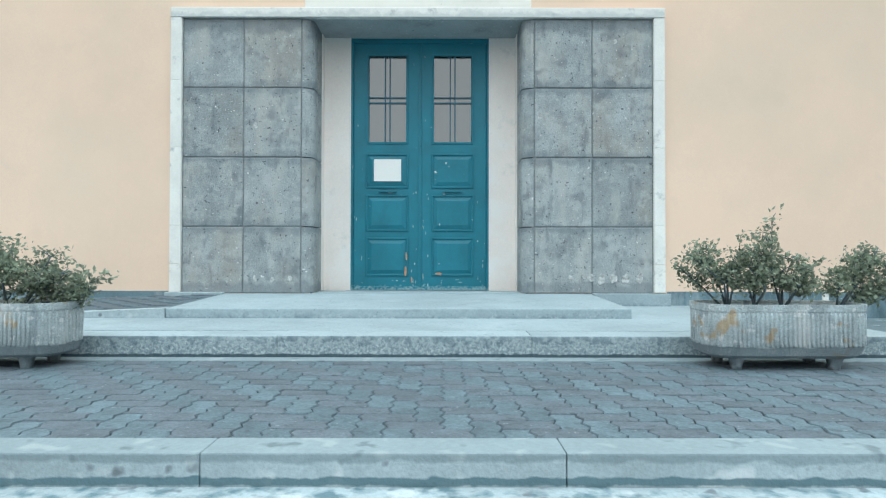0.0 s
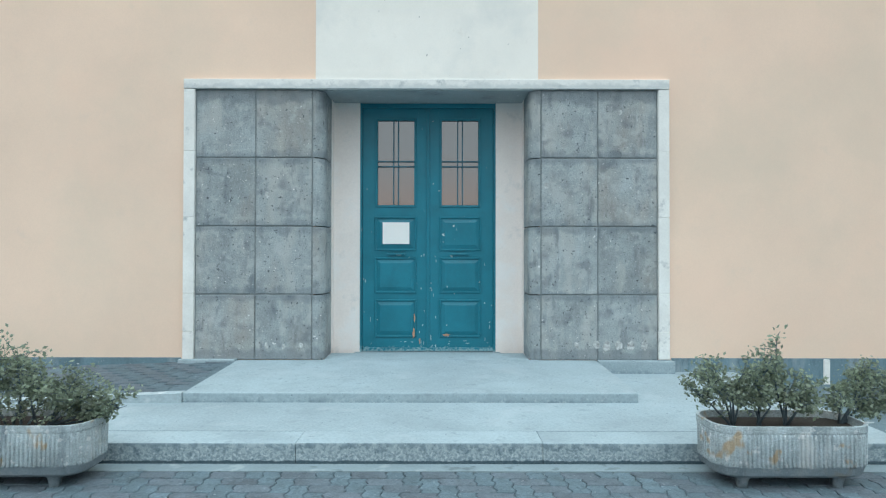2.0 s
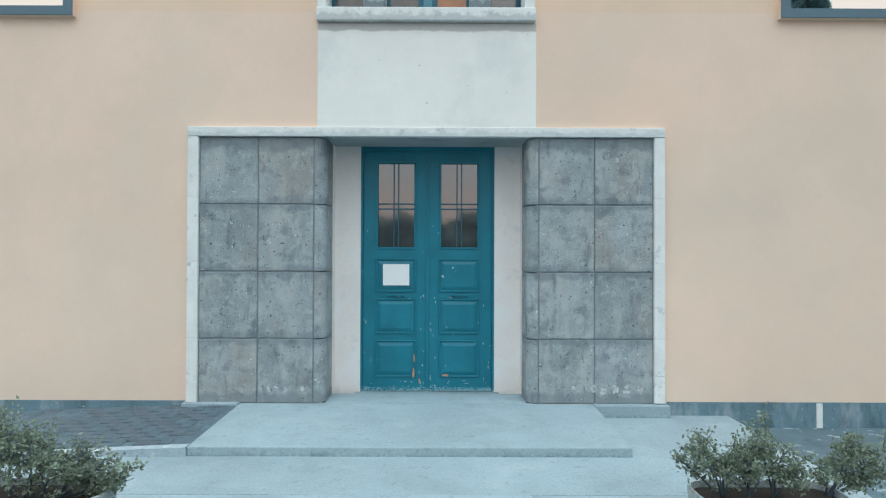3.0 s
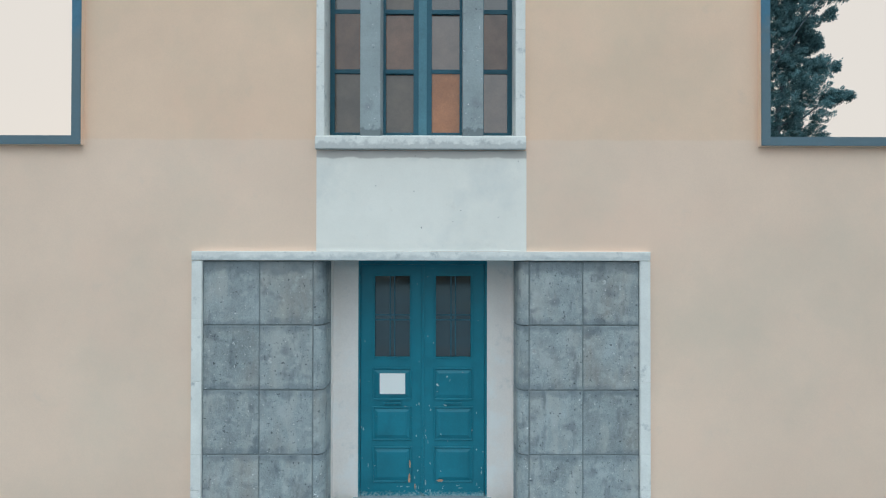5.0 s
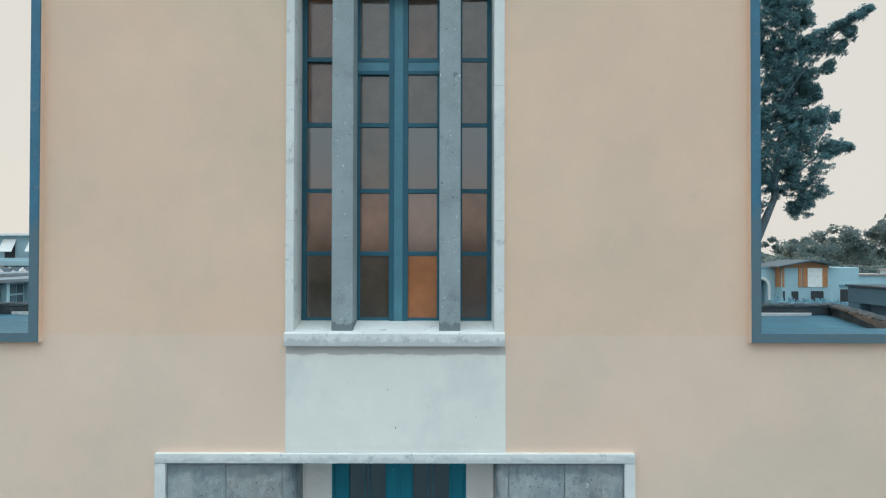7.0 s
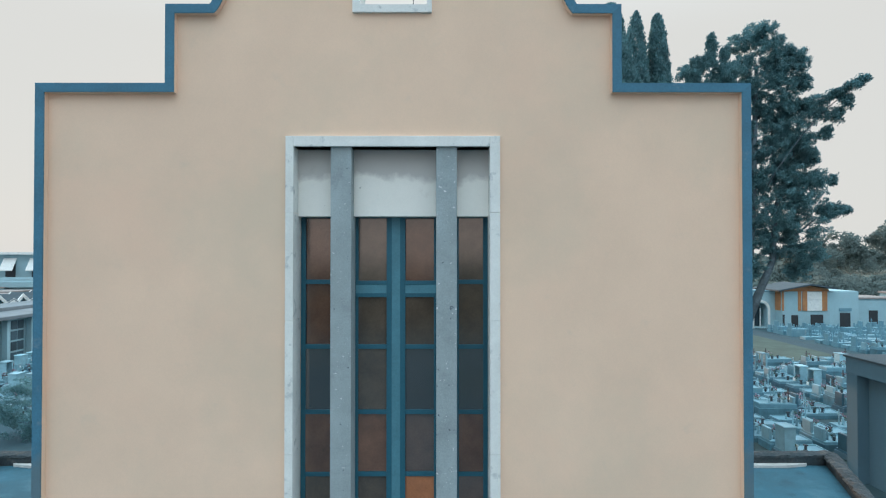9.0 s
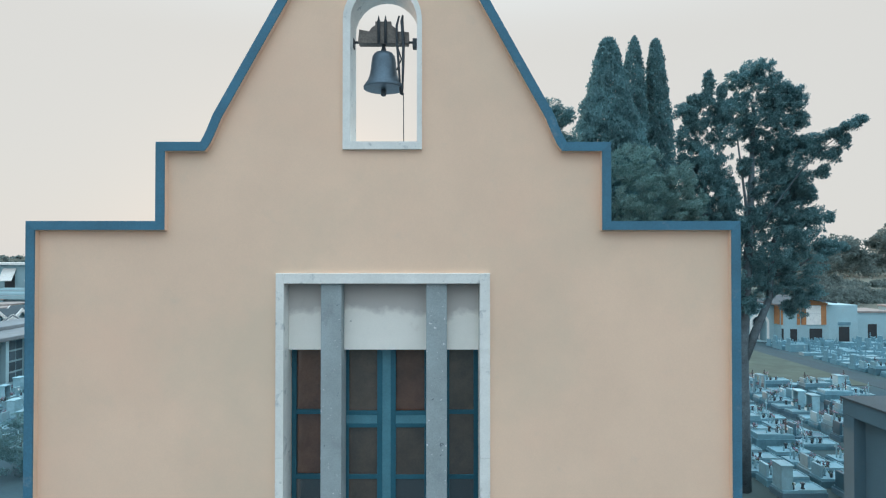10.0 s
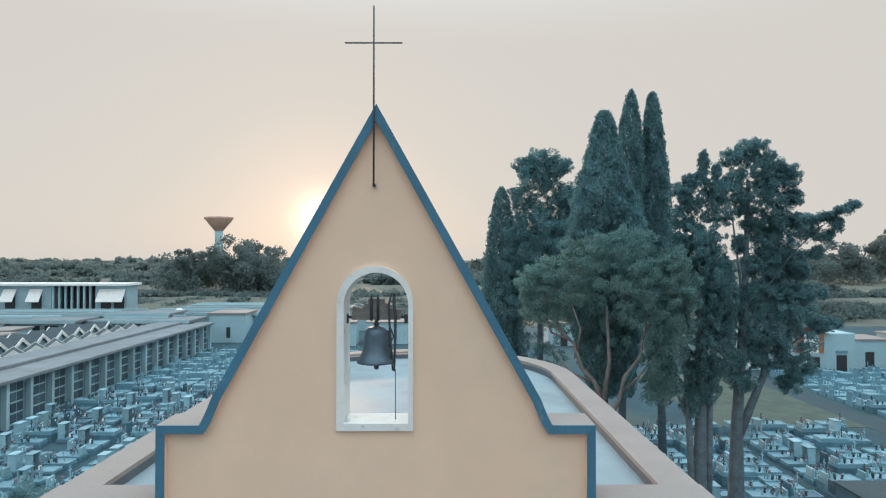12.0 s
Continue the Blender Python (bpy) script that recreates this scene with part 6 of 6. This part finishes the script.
bm = bmesh.new()
for x, y in spots[300:]:
    h, e = rg.choice((0.30, 0.36, 0.45, 0.82)), rg.choice((1, -1))
    box(x - 1.0, x + 1.0, y - 0.48, y + 0.48, GZ, GZ + h, bm=bm)
    if rg.random() < 0.7:
        box(*sorted((x + e * 0.80, x + e * 0.95)), y - 0.32, y + 0.32, GZ + h, GZ + h + rg.uniform(0.3, 1.0), bm=bm)
    else:
        box(x + e * 0.7, x + e * 0.7 + 0.06, y - 0.03, y + 0.03, GZ + h, GZ + h + 0.8, bm=bm)
        box(x + e * 0.7, x + e * 0.7 + 0.06, y - 0.16, y + 0.16, GZ + h + 0.5, GZ + h + 0.56, bm=bm)
    box(x + e * 0.3, x + e * 0.3 + 0.10, y - 0.26, y - 0.16, GZ + h, GZ + h + rg.uniform(0.25, 0.5), bm=bm)
    box(x + e * 0.35, x + e * 0.35 + 0.10, y + 0.18, y + 0.28, GZ + h, GZ + h + rg.uniform(0.25, 0.5), bm=bm)
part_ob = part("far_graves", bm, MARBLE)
tagged(part_ob, "white graves farther back in the cemetery", "graves", kind="stuff")

# ---- pavers, last ----
PU = 0.1205


def paver_mesh(name, material, cols, rows):
    """An interlocking paver that covers cols by rows of the bond, with its wavy sides, about its lower left corner."""
    def wave(a, b, upright):
        pts = []
        for f, k in ((0.0, 0), (0.3, 1), (0.7, -1)):
            g = f if (b[0] - a[0]) + (b[1] - a[1]) > 0 else 1 - f
            h = 0 if f == 0 else (1 if g < 0.5 else -1)
            x, y = a[0] + (b[0] - a[0]) * f, a[1] + (b[1] - a[1]) * f
            pts.append((x * PU + (0.012 * h if upright else 0), y * PU + (0 if upright else 0.0035 * h)))
        return pts
    prof = []
    for k in range(cols):
        prof += wave((k, 0), (k + 1, 0), False)
    for k in range(rows):
        prof += wave((cols, k), (cols, k + 1), True)
    for k in range(cols):
        prof += wave((cols - k, rows), (cols - k - 1, rows), False)
    for k in range(rows):
        prof += wave((0, rows - k), (0, rows - k - 1), True)
    cx, cy = cols * PU / 2, rows * PU / 2
    bm = bmesh.new()

    def ring(d, z):
        sx, sy = 1 - d / cx, 1 - d / cy
        return [bm.verts.new((cx + (x - cx) * sx, cy + (y - cy) * sy, z)) for x, y in prof]
    lo, mid, hi = ring(0.0012, -0.014), ring(0.0030, -0.004), ring(0.0065, 0.0)
    k = len(prof)
    for i in range(k):
        bm.faces.new((lo[i], lo[(i + 1) % k], mid[(i + 1) % k], mid[i]))
        bm.faces.new((mid[i], mid[(i + 1) % k], hi[(i + 1) % k], hi[i]))
    bm.faces.new(hi)
    return mesh_of(name, bm, material)


# herringbone bond: the lying pavers reddish, the standing ones grey
pav = [paver_mesh("paver", PAVER_GREY, 1, 2), paver_mesh("paver", PAVER_RED, 2, 1), paver_mesh("paver", PAVER_GREY, 1, 1)]
rp = random.Random(4)
sites = []
ROWS = 14
for r in range(ROWS):
    y = -2.80 - PU * (r + 1)
    for k in range(-16, 16):
        c = r + 4 * k
        sites.append((0.045 + PU * c, y, 1))
        if r + 1 < ROWS:
            sites.append((0.045 + PU * (c + 3), y - PU, 0))
        else:
            sites.append((0.045 + PU * (c + 3), y, 2))
        if r == 0:
            sites.append((0.045 + PU * (c + 2), y, 2))
near = sorted(sites, key=lambda q: (q[0] - 0.25) ** 2 + (q[1] + 4.3) ** 2)[:300]
for x, y, k in near:
    ob = part("paver", pav[k], None, pavement, at=(x, y, rp.uniform(-0.003, 0.002)))
    ob.rotation_euler = (rp.uniform(-0.01, 0.01), rp.uniform(-0.01, 0.01), rp.uniform(-0.006, 0.006))
chosen = set(near)


def joined_pavers(name, places, k, parent):
    src = pav[k]
    co = np.array([v.co[:] for v in src.vertices])
    polys = [tuple(p.vertices) for p in src.polygons]
    verts, faces = [], []
    for n, (x, y, z) in enumerate(places):
        verts.append(co + np.array([x, y, z + rp.uniform(-0.003, 0.002)]))
        faces += [tuple(a + n * len(co) for a in p) for p in polys]
    me = bpy.data.meshes.new(name)
    me.from_pydata(np.concatenate(verts).tolist(), [], faces)
    part(name, me, (PAVER_GREY, PAVER_RED, PAVER_GREY)[k], parent, kind="stuff")


for k in (0, 1, 2):
    joined_pavers("outer_pavers", [(x, y, 0.0) for x, y, kk in sites if kk == k and (x, y, kk) not in chosen], k, pavement)
side = [[], [], []]
for r in range(11):
    for c in range(-60, 2):
        for k, (dx, dy) in ((1, (0, 0)), (0, (3, -1))):
            if (c - r) % 4:
                continue
            x, y = -2.30 + PU * (c + dx - 2), -0.025 - PU * (r + 1) + PU * dy
            if -8.9 < x and x + PU * (2 if k else 1) < -2.205 and y > -1.40 + PU * 0.02:
                xc, yc = x + PU * 0.7, y + PU * 0.8
                f = (yc + 1.4) / 1.387
                high, mid, low = 0.228 + 0.050 * f, 0.158 + 0.070 * f, 0.157 + 0.008 * f
                g = (-2.203 - xc) / 1.547
                side[k].append((x, y, (high + (mid - high) * g if g < 1 else mid + (low - mid) * min(1.0, (-3.75 - xc) / 1.45)) + 0.006))
for k in (0, 1):
    joined_pavers("raised_pavers", side[k], k, side_paving)
